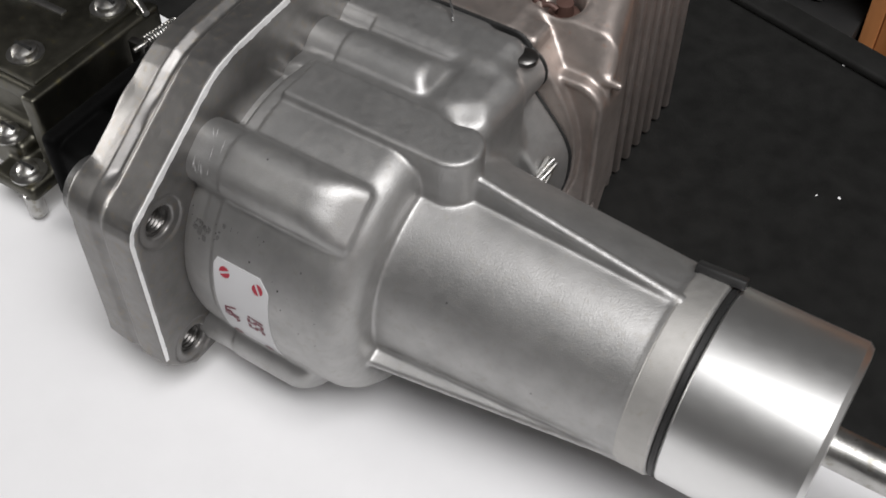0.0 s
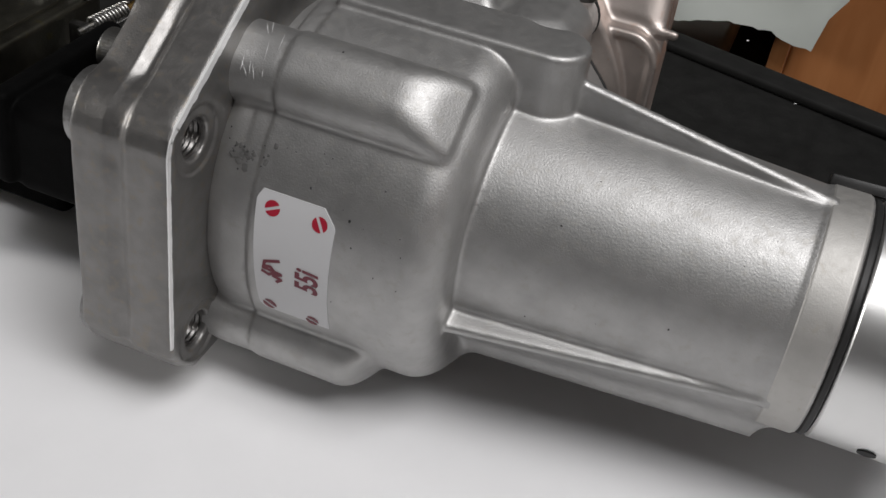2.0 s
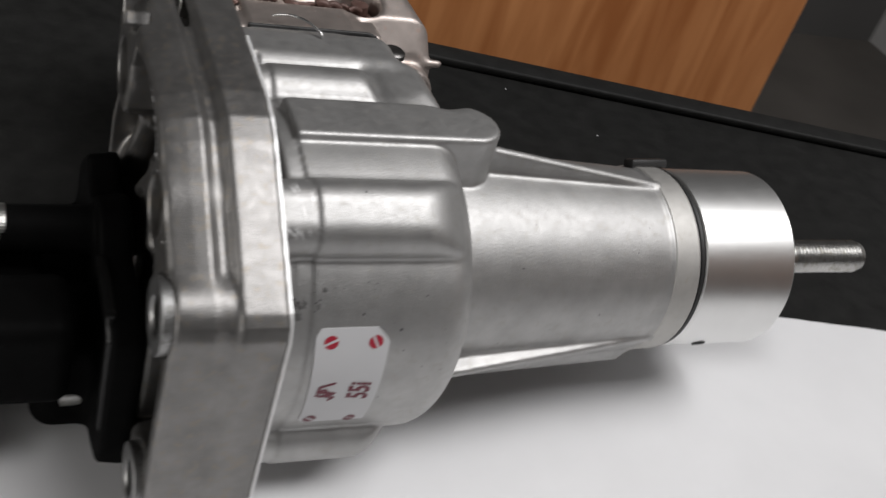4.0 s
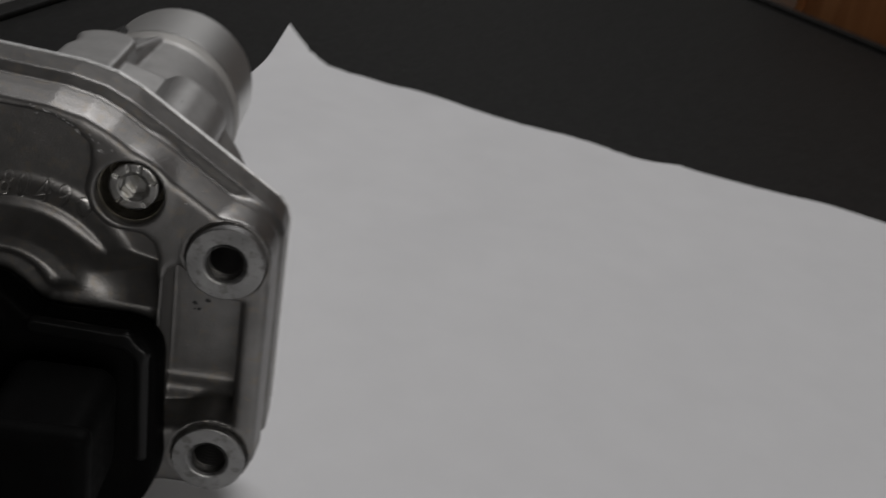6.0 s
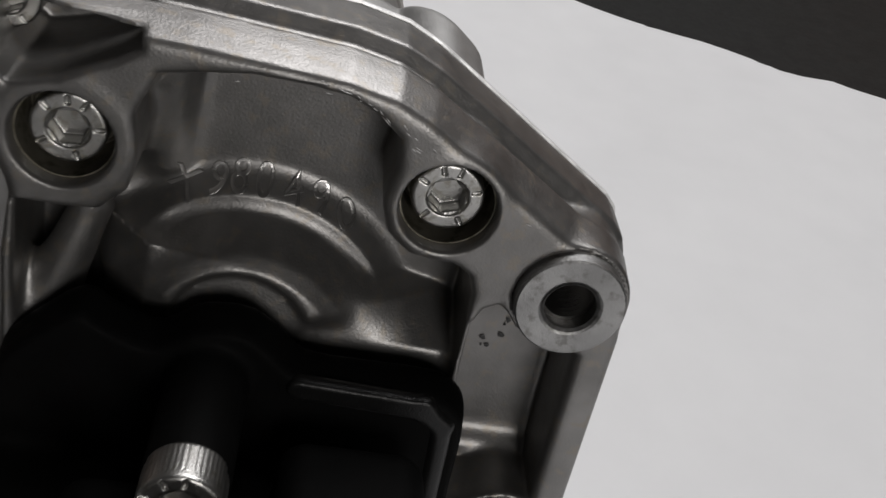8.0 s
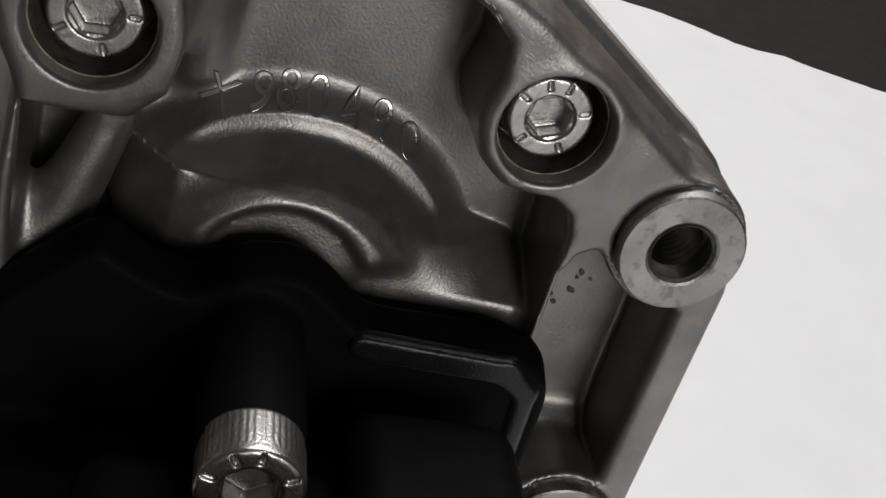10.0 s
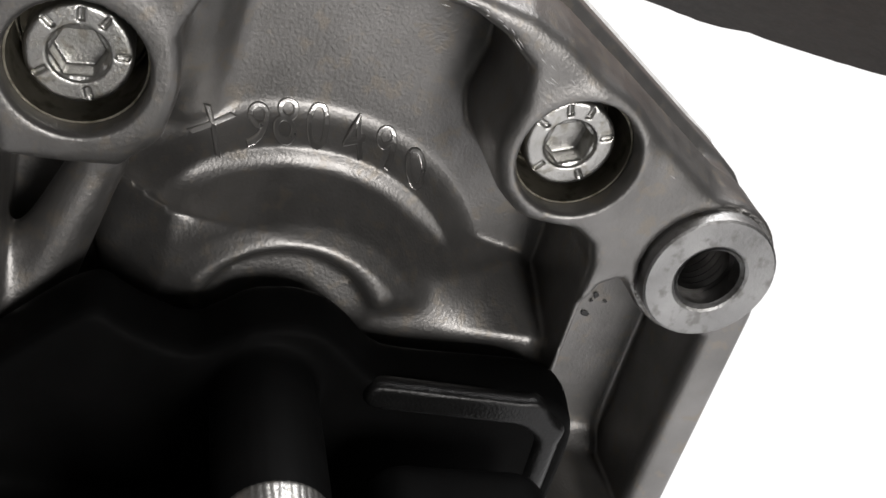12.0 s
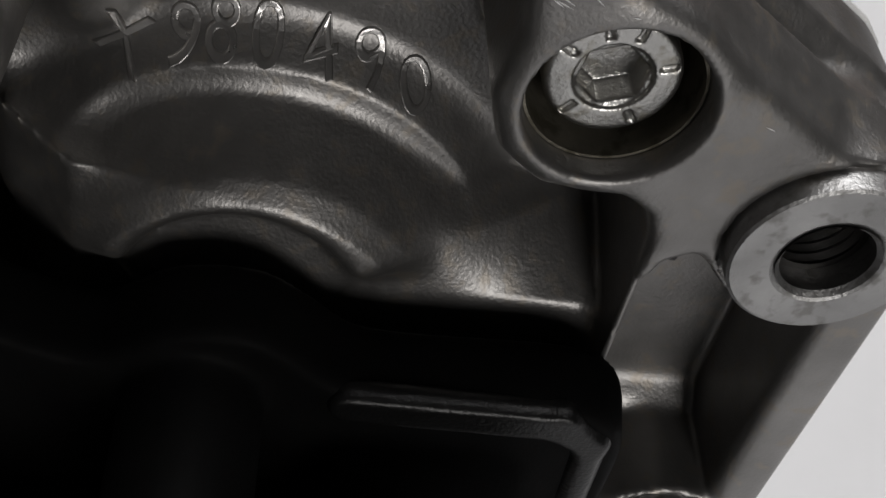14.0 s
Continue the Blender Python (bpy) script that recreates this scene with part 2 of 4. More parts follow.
setting("wall_east", box(2000, 2060, -550, 1700, -740, 2400), PAINT, "plain pale painted wall of the room", "wall")


def panels(rects, at, along):
    """A wall of butted panels round its opening; at: its middle plane."""
    bm = bmesh.new()
    for a0, a1, z0, z1 in rects:
        a, w = (a0 + a1) / 2, a1 - a0
        place, size = ((a, at), (w, 60)) if along == "x" else ((at, a), (60, w))
        bmesh.ops.create_cube(bm, size=1, matrix=Matrix.LocRotScale((*place, (z0 + z1) / 2), None, (*size, z1 - z0)))
    return bm


# South and west walls are unseen, added dark to shape the metal's reflections.
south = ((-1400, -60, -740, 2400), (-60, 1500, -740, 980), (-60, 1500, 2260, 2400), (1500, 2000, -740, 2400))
setting("wall_south", panels(south, -520, "x"), PANEL, "unseen dark wall with a wide high opening for the main lamp", "wall")
# This opening is made up for the fill lamp.
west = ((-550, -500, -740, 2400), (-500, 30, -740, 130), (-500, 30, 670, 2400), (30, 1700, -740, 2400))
setting("wall_west", panels(west, -1430, "y"), PANEL, "unseen dark wall with a small low opening for the fill lamp", "wall")


# ---- table and paper ----
def prism(pts, z0, z1, bevel=0.0):
    bm = bmesh.new()
    low = [bm.verts.new((x, y, z0)) for x, y in pts]
    top = [bm.verts.new((x, y, z1)) for x, y in pts]
    bm.faces.new(top)
    bm.faces.new(low[::-1])
    n = len(pts)
    for i in range(n):
        bm.faces.new((low[i], low[(i + 1) % n], top[(i + 1) % n], top[i]))
    if bevel:
        bmesh.ops.bevel(bm, geom=[e for e in bm.edges], offset=bevel, segments=3, affect="EDGES", profile=0.5)
    return bm


table = new("table")
tagged(table, "matt black table with a raised rim, under the paper", "table")
TOP = [(-420, 281), (935, -84), (200, -459), (-420, -460)]
part("tabletop", prism(TOP, -26, -0.7, 1.5), TABLE, table)


def rim(a, b, w, h):
    d = Vector((b[0] - a[0], b[1] - a[1], 0)).normalized()
    s = Vector((d.y, -d.x, 0)) * w
    a, b = Vector((*a, 0)), Vector((*b, 0))
    return prism([(v.x, v.y) for v in (a, b, b + s, a + s)], -0.75, h, 1.0)


part("rim", rim((-420, 281), (935, -84), 9, 2.2), TABLE, table)
part("rim", rim((935, -84), (200, -459), 9, 2.2), TABLE, table)
for px, py in ((-380, 200), (800, -100), (220, -400), (-380, -420)):
    part("leg", box(px - 25, px + 25, py - 25, py + 25, -740, -26, 2), TABLE, table)


def paper_sheet():
    """A sheet that is slightly wavy, cut to its outline, with a turned-up corner."""
    edge = [(-260, 66), (0, 48), (139, 15), (165, 9), (215, -2), (274, -12), (254, -28), (226, -80), (206, -127), (195, -142), (198, -157), (177, -212), (152, -256), (92, -226), (22, -186), (-60, -150), (-260, -140)]
    bm = bmesh.new()
    step, grid = 4.0, {}
    xs, ys = np.arange(-264, 290, step), np.arange(-262, 72, step)
    inside = sd_poly(xs[:, None], ys[None, :], edge)
    def height(x, y):
        w = 1.9 * noise.noise((x * 0.012, y * 0.02, 3.1)) + 1.2 * noise.noise((x * 0.03 + 0.02 * y, y * 0.035, 9.0)) + 0.35 * noise.noise((x * 0.07 - 0.03 * y, y * 0.08, 5.0))
        far = max(0.0, min(1.0, (x - 20) / 90))
        lift = max(0.0, 1 - math.hypot(x - 276, y + 8) / 34) ** 1.5 * 9
        crease = 2.4 * math.exp(-((y + 192 + 1.18 * (x - 101)) / 4.0) ** 2) * max(0.0, min(1.0, (x - 98) / 14))
        return 0.15 + max(0.0, (w + 1.6)) * far * 0.9 + lift + crease
    for i, x in enumerate(xs):
        for j, y in enumerate(ys):
            if inside[i, j] < step * 1.1:
                px, py = float(x), float(y)
                for _ in range(3):
                    d = float(sd_poly(np.array(px), np.array(py), edge))
                    if d <= 0:
                        break
                    e = 0.05
                    gx = float(sd_poly(np.array(px + e), np.array(py), edge)) - d
                    gy = float(sd_poly(np.array(px), np.array(py + e), edge)) - d
                    g = math.hypot(gx, gy) or 1
                    px, py = px - gx / g * d, py - gy / g * d
                grid[i, j] = bm.verts.new((px, py, height(px, py)))
    for (i, j) in list(grid):
        q = [grid.get(k) for k in ((i, j), (i + 1, j), (i + 1, j + 1), (i, j + 1))]
        if all(q):
            bm.faces.new(q)
    r = bmesh.ops.extrude_face_region(bm, geom=bm.faces[:])
    for v in r["geom"]:
        if isinstance(v, bmesh.types.BMVert):
            v.co.z -= 0.14
    return bm


tagged(part("paper", paper_sheet(), PAPER, None, angle=60), "white paper sheet with soft creases lying on the black table", "paper")


# ---- things beyond the table ----
def background():
    cab = new("wood_cabinet")
    tagged(cab, "orange wood veneer cabinet side behind the table", "cabinet")
    part("side_panel", box(72, 330, 236, 254, -740, 16, 1), WOOD, cab)
    part("edge_strip", box(66, 71.8, 235, 560, -740, 16, 0.6), WOOD, cab, "shaded wooden front edge")
    # past the other table edge: cabinet side and a pale ported box, set along that edge
    far = new("wood_cabinet")
    far.matrix_world = Matrix.Translation((0.599, -0.323, 0.0)) @ Matrix.Rotation(radians(207), 4, "Z")
    tagged(far, "orange wood veneer cabinet standing past the table end", "cabinet")
    part("side_panel", box(7, 190, 0, 18, -740, 420, 1), WOOD, far)
    part("edge_strip", box(0, 6.8, -1, 140, -740, 420, 0.6), WOOD, far, "shaded wooden front edge")
    tower = new("ported_box")
    tower.matrix_world = Matrix.Translation((0.752, -0.245, 0.0)) @ Matrix.Rotation(radians(207), 4, "Z")
    tagged(tower, "grey-white plastic box with dark slots on the floor", "box")
    part("housing", box(0, 108, 0, 90, -740, 60, 4, 3), DEVICE, tower)
    for k in range(3):
        part("slot", box(86, 100, -0.6, 1, -10 + 9 * k, -6.5 + 9 * k, 0.3), DARK, tower)

    shelf = new("shelf_unit")
    tagged(shelf, "dark open shelf unit beside the wooden cabinet", "shelf")
    part("lower_board", box(-260, 65, 216, 540, -64, -57, 1), DARK, shelf)
    part("upper_board", box(-260, 65, 236, 540, 8, 16, 1), DARK, shelf)
    part("back_panel", box(-260, 65, 540, 548, -740, 16, 1), DARK, shelf)
    part("side_panel", box(-272, -260.2, 200, 548, -740, 16, 1), DARK, shelf)
    part("plinth", box(-260, 65, 221, 540, -740, -64.2, 1), DARK, shelf)

    dev = new("network_box")
    tagged(dev, "off-white plastic network box with ports on the shelf", "router")
    dev.location = (0, 0, -0.0568)
    part("housing", box(-84, 50, 238, 330, 0, 17, 3, 3), DEVICE, dev)
    for k in range(5):
        part("port", box(-34 + k * 11, -28 + k * 11, 237.4, 239, 5, 9, 0.3), DARK, dev)
    tagged(cable("usb_cable", [(-54, 300, -38), (-24, 280, -35), (-2, 262, -38), (16, 252, -38), (30, 246, -38), (38, 244, -38)], 1.6, DEVICE), "pale cable lying on the white box", "cable")

    # sheet that hangs over the shelf edge, torn along its lower side
    low = [(-41.0, -22.7), (30.4, -24.7), (36.2, -23.3), (44.7, -20.6), (53.6, -20.3), (63.9, -19.4), (69.1, -21.9), (79.2, -23.1), (80.0, -12.0), (85.2, -2.7)]
    bm = bmesh.new()
    cols, rows = 60, 14
    g = []
    for i in range(cols + 1):
        u = i / cols
        x = low[0][0] + (low[-1][0] - low[0][0]) * u
        z0 = float(np.interp(x, [p[0] for p in low], [p[1] for p in low])) + 0.9 * noise.noise((u * 23, 0, 0)) + 0.5 * noise.noise((u * 61, 2, 0))
        col = []
        for k in range(rows + 1):
            w = k / rows
            z = z0 + (16.6 - z0) * min(1, w * 1.4)
            y = 228 + 3.5 * noise.noise((u * 4, w * 2, 5)) * (1 - w) + max(0.0, w - 0.714) * 200
            col.append(bm.verts.new((x, y, z)))
        g.append(col)
    for i in range(cols):
        for k in range(rows):
            bm.faces.new((g[i][k], g[i + 1][k], g[i + 1][k + 1], g[i][k + 1]))
    r = bmesh.ops.extrude_face_region(bm, geom=bm.faces[:])
    for v in r["geom"]:
        if isinstance(v, bmesh.types.BMVert):
            v.co.y += 0.8
            v.co.z -= 0.4
    tagged(part("torn_sheet", bm, SHEET, None, angle=60), "pale green-white sheet with a ragged edge over the shelf", "sheet")


def cable(name, pts, rad, material, parent=None):
    cu = bpy.data.curves.new(name, "CURVE")
    cu.dimensions, cu.bevel_depth, cu.bevel_resolution, cu.resolution_u = "3D", rad * 0.001, 3, 8
    sp = cu.splines.new("NURBS")
    sp.points.add(len(pts) - 1)
    for p, q in zip(sp.points, pts):
        p.co = (q[0] * 0.001, q[1] * 0.001, q[2] * 0.001, 1)
    sp.use_endpoint_u, sp.order_u = True, min(4, len(pts))
    cu.use_fill_caps = True
    tmp = bpy.data.objects.new(name, cu)
    me = bpy.data.meshes.new_from_object(tmp)
    me.name = name
    bpy.data.objects.remove(tmp)
    me.materials.clear()
    me.materials.append(material)
    me.shade_smooth()
    ob = new(name, me)
    if parent is not None:
        ob.parent = parent
    return ob


background()

# ---- the engine; x along the shaft, mounting face at x = 0 ----
engine = new("engine")
engine.location = (0, 0, H * 0.001)
tagged(engine, "silver cast aluminium petrol model engine lying on white paper", "engine")


def turned_about(y, z, deg):
    c, s = math.cos(radians(deg)), math.sin(radians(deg))
    return y * c + z * s, -y * s + z * c


def crankcase(x, y, z):
    rr = np.sqrt(y * y + z * z)
    d = sd_rod(x, y, z, -3, 37.0, -1.9, 0, 29.8, 6.2)
    # recess between the flange and the upper shelf
    ang = np.arctan2(z, y)
    d = smax(d, -np.maximum(np.maximum(25.6 - rr, x - 3.6), np.abs(ang - 1.83) - 0.16), 1.0)
    # tapered nose and its collar
    rad = np.interp(x, [30, 84, 84.6, 92], [22.3, 18.8, 19.05, 19.0]).astype(np.float32)
    d = smin(d, np.maximum(rr - rad, np.maximum(x - 91, 30 - x)), 0.45)
    # ribs on the nose, thin and round crested; the lower one is broad
    for deg, x0, r0, r1, w, k in ((-161.5, 34.0, 26.0, 19.5, 0.9, 0.9), (90.5, 40.0, 27.6, 19.5, 1.0, 0.9), (-118.0, 33.0, 24.6, 22.2, 2.6, 4.0), (-35.0, 34.0, 26.0, 19.5, 0.9, 0.9)):
        u, t = turned_about(y, z, deg)
        crest = np.interp(x, [x0, 85.0], [r0, r1]).astype(np.float32)
        blade = np.sqrt(np.maximum(u - crest + w, 0) ** 2 + t * t) - w - 0.04 * np.maximum(crest - u, 0)
        d = smin(d, np.maximum(np.maximum(blade, -u), np.maximum(x - 85.4, x0 - x)), k)
    # bolt bosses along the drum, flat sided, with a flat slanted end
    for deg, top, end, half, lean in ((128, 35.6, 35.3, 6.5, 1.2), (-141, 36.4, 28.0, 6.4, 0.6)):
        u, t = turned_about(y, z, deg)
        slope = np.maximum((x + lean * (u - 29.5) - end) / math.hypot(1, lean), x - 33.6)
        qu, qt = u - top + 5.2, np.abs(t) - half + 5.2
        bar = np.sqrt(np.maximum(qu, 0) ** 2 + np.maximum(qt, 0) ** 2) + np.minimum(np.maximum(qu, qt), 0) - 5.2
        d = smin(d, np.maximum(smax(np.maximum(bar, 24 - u), slope, 2.4), -3 - x), 0.8)
    # flat-topped web that ends in a round nose over the tube
    web = np.maximum(slab(np.maximum(np.abs(y - 0.3) - 5.6, np.sqrt((x - 40.2) ** 2 + (y - 0.3) ** 2) * (x > 40.2) - 5.6 * (x > 40.2) - 9 * (x <= 40.2)), z, 10, 31.0, 0.9), 6.6 - x)
    d = smin(d, web, 0.7)
    # second bolt boss
    d = smin(d, smax(sd_rod(x, y, z, -3, 40, 15.6, 24.4, 6.0, 1.5), (x - 27.5 + 0.7 * (z - 27)) / 1.22, 1.6), 1.2)
    d = smin(d, sd_box(x, y, z, (12, 12, 6), (16, 9, 20), 6), 3.0)
    # flat-topped block and round seat of the cylinder, with a step for its ear
    d = smin(d, sd_box(x, y, z, (15.0, 28.5, 10), (21.8, 7.5, 18.6), 4.5), 1.8)
    d = smin(d, sd_box(x, y, z, (33.5, 18, 12), (7.5, 10, 16.0), 5.0), 2.0)
    ry = np.sqrt((x - 15.5) ** 2 + (z + 1.0) ** 2)
    seat = smax(ry - 31.0, (x - 39.4) * 0.748 + (z - 12.5) * 0.663, 2.5)
    d = smin(d, np.maximum(np.maximum(slab(seat, y, 23.5, 36, 1.0), z - 27), 8.5 - x), 1.6)
    d = smin(d, slab(np.sqrt((x - 34.2) ** 2 + (z - 20.0) ** 2) - 5.2, y, 22, 36, 0.8), 1.2)
    # dimple beside the block
    d = smax(d, -(np.sqrt((x - 37.5) ** 2 + (y - 10.0) ** 2 + (z - 31.5) ** 2) - 4.6), 2.0)
    # parting seam
    d = d + (0.30 / (1 + np.exp(np.clip((x - 7.0) * 8, -30, 30))) + 0.22 * np.exp(-((x - 7.05) / 0.3) ** 2)) * (y < 24)
    return smax(d, -2.0 - x, 0.4)


v, q = surface(crankcase, (-4, -42, -40), (93, 38, 38), 0.44)
case = link("crankcase", v, q, ALU, engine, "sand-cast aluminium crankcase with ribs and bosses")

OUTLINE = [(-40.6, -18), (-40.3, 18.4), (-39.6, 20.4), (-38.2, 22.0), (-25.5, 30.3), (-16, 36.4), (-12.2, 38.2), (-7, 39.3), (8, 40.3), (27, 40.8), (30.5, 38), (30.0, 31), (27.6, 25), (25.6, 19.5), (25.4, -18), (20, -25), (-24, -24.6), (-34, -24.8)]
HOLES = ((-32.9, 17.4), (-32.9, -17.7))
BORES = ((-18.3, 25.9), (19.0, 26.8))
POCKET = [(10.6, 35.0), (6, 35.9), (2, 36.5), (-3.4, 36.3), (-7, 35.9), (-9.9, 34.5), (-12.3, 32.5), (-12.6, 29.5), (-11.9, 25.5), (-12.8, 22.3), (-15.4, 20.2), (-20.0, 19.8), (-22.0, 18.4), (-22.7, 16.4), (-22.9, 12), (-22.7, -22), (23.2, -22), (23.4, 19.3), (15.4, 19.6), (12.8, 22.2), (12.3, 26.5), (12.6, 30.5)]
SIDE_HOLLOW = [(-23.9, -13.6), (-23.9, 12.2), (-24.5, 14.2), (-25.8, 15.0), (-28.4, 14.6), (-31.0, 11.0), (-35.4, 10.4), (-35.8, -11.8), (-30.5, -12.6)]


def rear_cover(x, y, z):
    p = sd_poly(y, z, OUTLINE)
    # flange plate, a shallow valley behind it and the rounded band of the cover
    inset = np.interp(-x, [-5, 7.0, 8.2, 9.2, 10.8, 13.0, 15.0, 16.4, 17.2, 25], [0, 0, 1.6, 1.7, 0.7, 1.1, 1.6, 2.0, 2.7, 8]).astype(np.float32)
    inset = inset * (0.4 + 0.6 * np.clip((z - 13.0) / 9.0, 0, 1))
    d = smax((p + inset) * 0.92, np.maximum(x, -16.8 - x), 0.9)
    # the wide recess with a flat floor
    d = smax(d, -np.maximum(sd_poly(y, z, POCKET), x + 5.0), 1.0)
    # bosses of the cover screws stand in it, with a rib beside one
    for (by, bz), r in zip(BORES, (5.9, 6.6)):
        d = smin(d, sd_rod(x, y, z, -16.4, -3, by, bz, r, 0.7), 1.4)
    d = smin(d, sd_seg(x, y, z, (-6.6, 11.4, 34.0), (-4.6, 10.6, 20.5), 3.4, 1.6), 2.6)
    # domed arch: bead, groove, dome; a half-round recess is cut into it
    ring = np.sqrt((y - 0.3) ** 2 + (z - 2.6) ** 2)
    face = np.interp(ring, [0, 9.4, 10.6, 12.0, 13.4, 14.6, 15.4, 16.2, 17.2, 18.4, 21.0, 40.0], [-14.7, -14.7, -14.3, -12.8, -10.2, -8.3, -7.9, -7.8, -6.5, -5.0, -1.0, 40.0]).astype(np.float32)
    low = 4.5 + 3.4 / (1 + np.exp(np.clip((y + 6.2) * 1.1, -30, 30))) + 3.0 / (1 + np.exp(np.clip((8.0 - y) * 2.2, -30, 30)))
    d = smin(d, smax(smax((face - x) * 0.7, low - z, 2.6), x + 1.0, 0.3), 1.0)
    # flat shoulders on both sides, the one falling off into a deep corner
    edge = -0.84 * (y + 22.4) + 0.54 * (z - 7.0)
    steep = 1.1 + 0.5 * np.clip(z - 9.5, 0, 5)
    fall = 2.4 * 0.45 * np.logaddexp(0, edge / 0.45) + steep * 1.2 * np.logaddexp(0, (ring - 13.4) / 1.2) * np.clip((z - 5.5) / 6.0, 0, 1)
    d = smin(d, smax(np.maximum(-12.3 + 0.12 * (z - 9.0) + fall - x, (z - 19.5) * 0.9), np.maximum(np.abs(y + 13.0) - 10.5, x + 1.0), 1.0) * 0.6, 1.6)
    d = smin(d, smax(np.maximum(-12.0 + 0.8 * np.maximum(y - 11.0, 0) - x, (z - 11.5 - 0.2 * y) * 0.9), np.maximum(np.abs(y - 10.0) - 6.0, x + 1.0), 1.2) * 0.7, 2.6)
    d = smax(d, -np.maximum(np.sqrt((y - 0.9) ** 2 + (z - 4.9) ** 2) - 7.0, x + 13.4 - 0.16 * (z - 10.0)), 2.2)
    # slanted stay below the other screw
    d = smin(d, sd_seg(x, y, z, (-11.6, 16.9, 17.2), (-11.9, 21.6, 3.5), 2.0, 3.2), 2.8)
    # upper corner hollow and the long side hollow with a step
    corner = sd_poly(y, z, [(26.9, 35.4), (25.8, 33.4), (24.0, 31.9), (19.9, 33.0), (14.4, 35.6), (12.2, 37.2), (12.6, 38.4), (27.0, 39.2)])
    d = smax(d, -np.maximum(corner, x + 0.8), 0.8)
    floor = 6.6 + 2.0 / (1 + np.exp(np.clip((z + 10.2) * 2.2, -30, 30)))
    d = smax(d, -np.maximum(sd_poly(y, z, SIDE_HOLLOW), x + floor), 1.8)
    # bosses round the mounting holes
    for hy, hz in HOLES:
        d = smin(d, sd_rod(x, y, z, -16.6, -1, hy, hz, 6.5, 0.8), 1.0)
    for hy, hz in HOLES:
        r = np.sqrt((y - hy) ** 2 + (z - hz) ** 2)
        d = smax(d, -(r - 3.2), 0.3)
        d = smax(d, -np.maximum(r - 6.05, x + 16.2), 0.1)
        d = smax(d, -np.maximum(r - 5.2, -0.35 - x), 0.15)
    for by, bz in BORES:
        d = smax(d, -np.maximum(np.sqrt((y - by) ** 2 + (z - bz) ** 2) - 4.9, x + 7.5), 0.4)
    return d


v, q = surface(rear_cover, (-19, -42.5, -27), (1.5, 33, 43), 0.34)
cover = link("rear_cover", v, q, ALU_REAR, engine, "dull cast rear cover with recesses, shade in its colour")


def screw_solid(r, depth):
    """A socket head screw along -x with its face at x = 0."""
    def f(x, y, z):
        rr = np.sqrt(y * y + z * z)
        a = np.arctan2(z, y)
        d = sd_rod(x, y, z, 0, depth, 0, 0, r, 0.45)
        d = d + 0.025 * np.cos(a * 48) * (x > 1.2)
        hexa = np.maximum(np.maximum(np.abs(y), np.abs(y * 0.5 + z * 0.866)), np.abs(y * 0.5 - z * 0.866)) - r * 0.46
        d = smax(d, -np.maximum(hexa, x - depth * 0.5), 0.15)
        d = smax(d, -(np.maximum(rr - r * 0.57, x - 0.3)), 0.15)
        # short nicks stamped into the ring round the socket
        for deg in (18, 62, 96, 151, 228, 301):
            u, t = turned_about(y, z, deg)
            d = smax(d, -np.maximum(np.maximum(np.abs(t) - 0.2, np.abs(u - r * 0.8) - r * 0.13), x - 0.3), 0.06)
        return d
    vv, qq = surface(f, (-0.4, -r - 0.4, -r - 0.4), (depth + 0.4, r + 0.4, r + 0.4), 0.16)
    me = bpy.data.meshes.new("socket_screw")
    me.from_pydata((vv * 0.001).tolist(), [], qq.tolist())
    me.materials.append(STEEL)
    me.shade_smooth()
    return me


SCREW = screw_solid(4.2, 5.0)


def screw(at, parent, turn=0.0, scale=1.0, ry=0.0, rz=0.0):
    ob = new("socket_screw", SCREW)
    ob.parent = parent
    ob.matrix_local = Matrix.Translation(Vector(at) * 0.001) @ Euler((radians(turn), radians(ry), radians(rz))).to_matrix().to_4x4() @ Matrix.Scale(scale, 4)
    ob["label"] = "zinc-plated socket head screw"
    return ob


screw((-14.3, *BORES[0]), cover, 10, 0.89)
screw((-14.3, *BORES[1]), cover, 25, 0.89)
screw((-8.0, 26.4, 36.4), cover, 5, 0.75)
for by, bz in BORES:
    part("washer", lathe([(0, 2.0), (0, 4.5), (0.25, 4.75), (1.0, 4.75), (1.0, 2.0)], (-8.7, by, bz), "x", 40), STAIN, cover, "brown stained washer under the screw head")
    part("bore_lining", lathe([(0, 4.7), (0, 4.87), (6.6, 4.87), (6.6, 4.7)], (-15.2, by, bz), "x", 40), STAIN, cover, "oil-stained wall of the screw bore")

for hy, hz in HOLES:
    part("mounting_bush", lathe([(0, 3.05), (0.35, 2.75), (0, 3.4), (0, 5.65), (0.15, 5.85), (2.6, 5.85), (2.6, 3.05), (0.35, 3.05)], (-18.1, hy, hz), "x", 48), BUSH, cover, "scuffed steel bush round a mounting hole", 20)
    part("threaded_insert", lathe([(0, 2.6), (0, 3.15), (14.5, 3.15), (14.5, 2.6)] + [(14.4 - 0.4 * k, 2.6 + 0.25 * (k % 2)) for k in range(36)], (-15.8, hy, hz), "x", 32), DSTEEL, cover, "dark threaded steel insert")


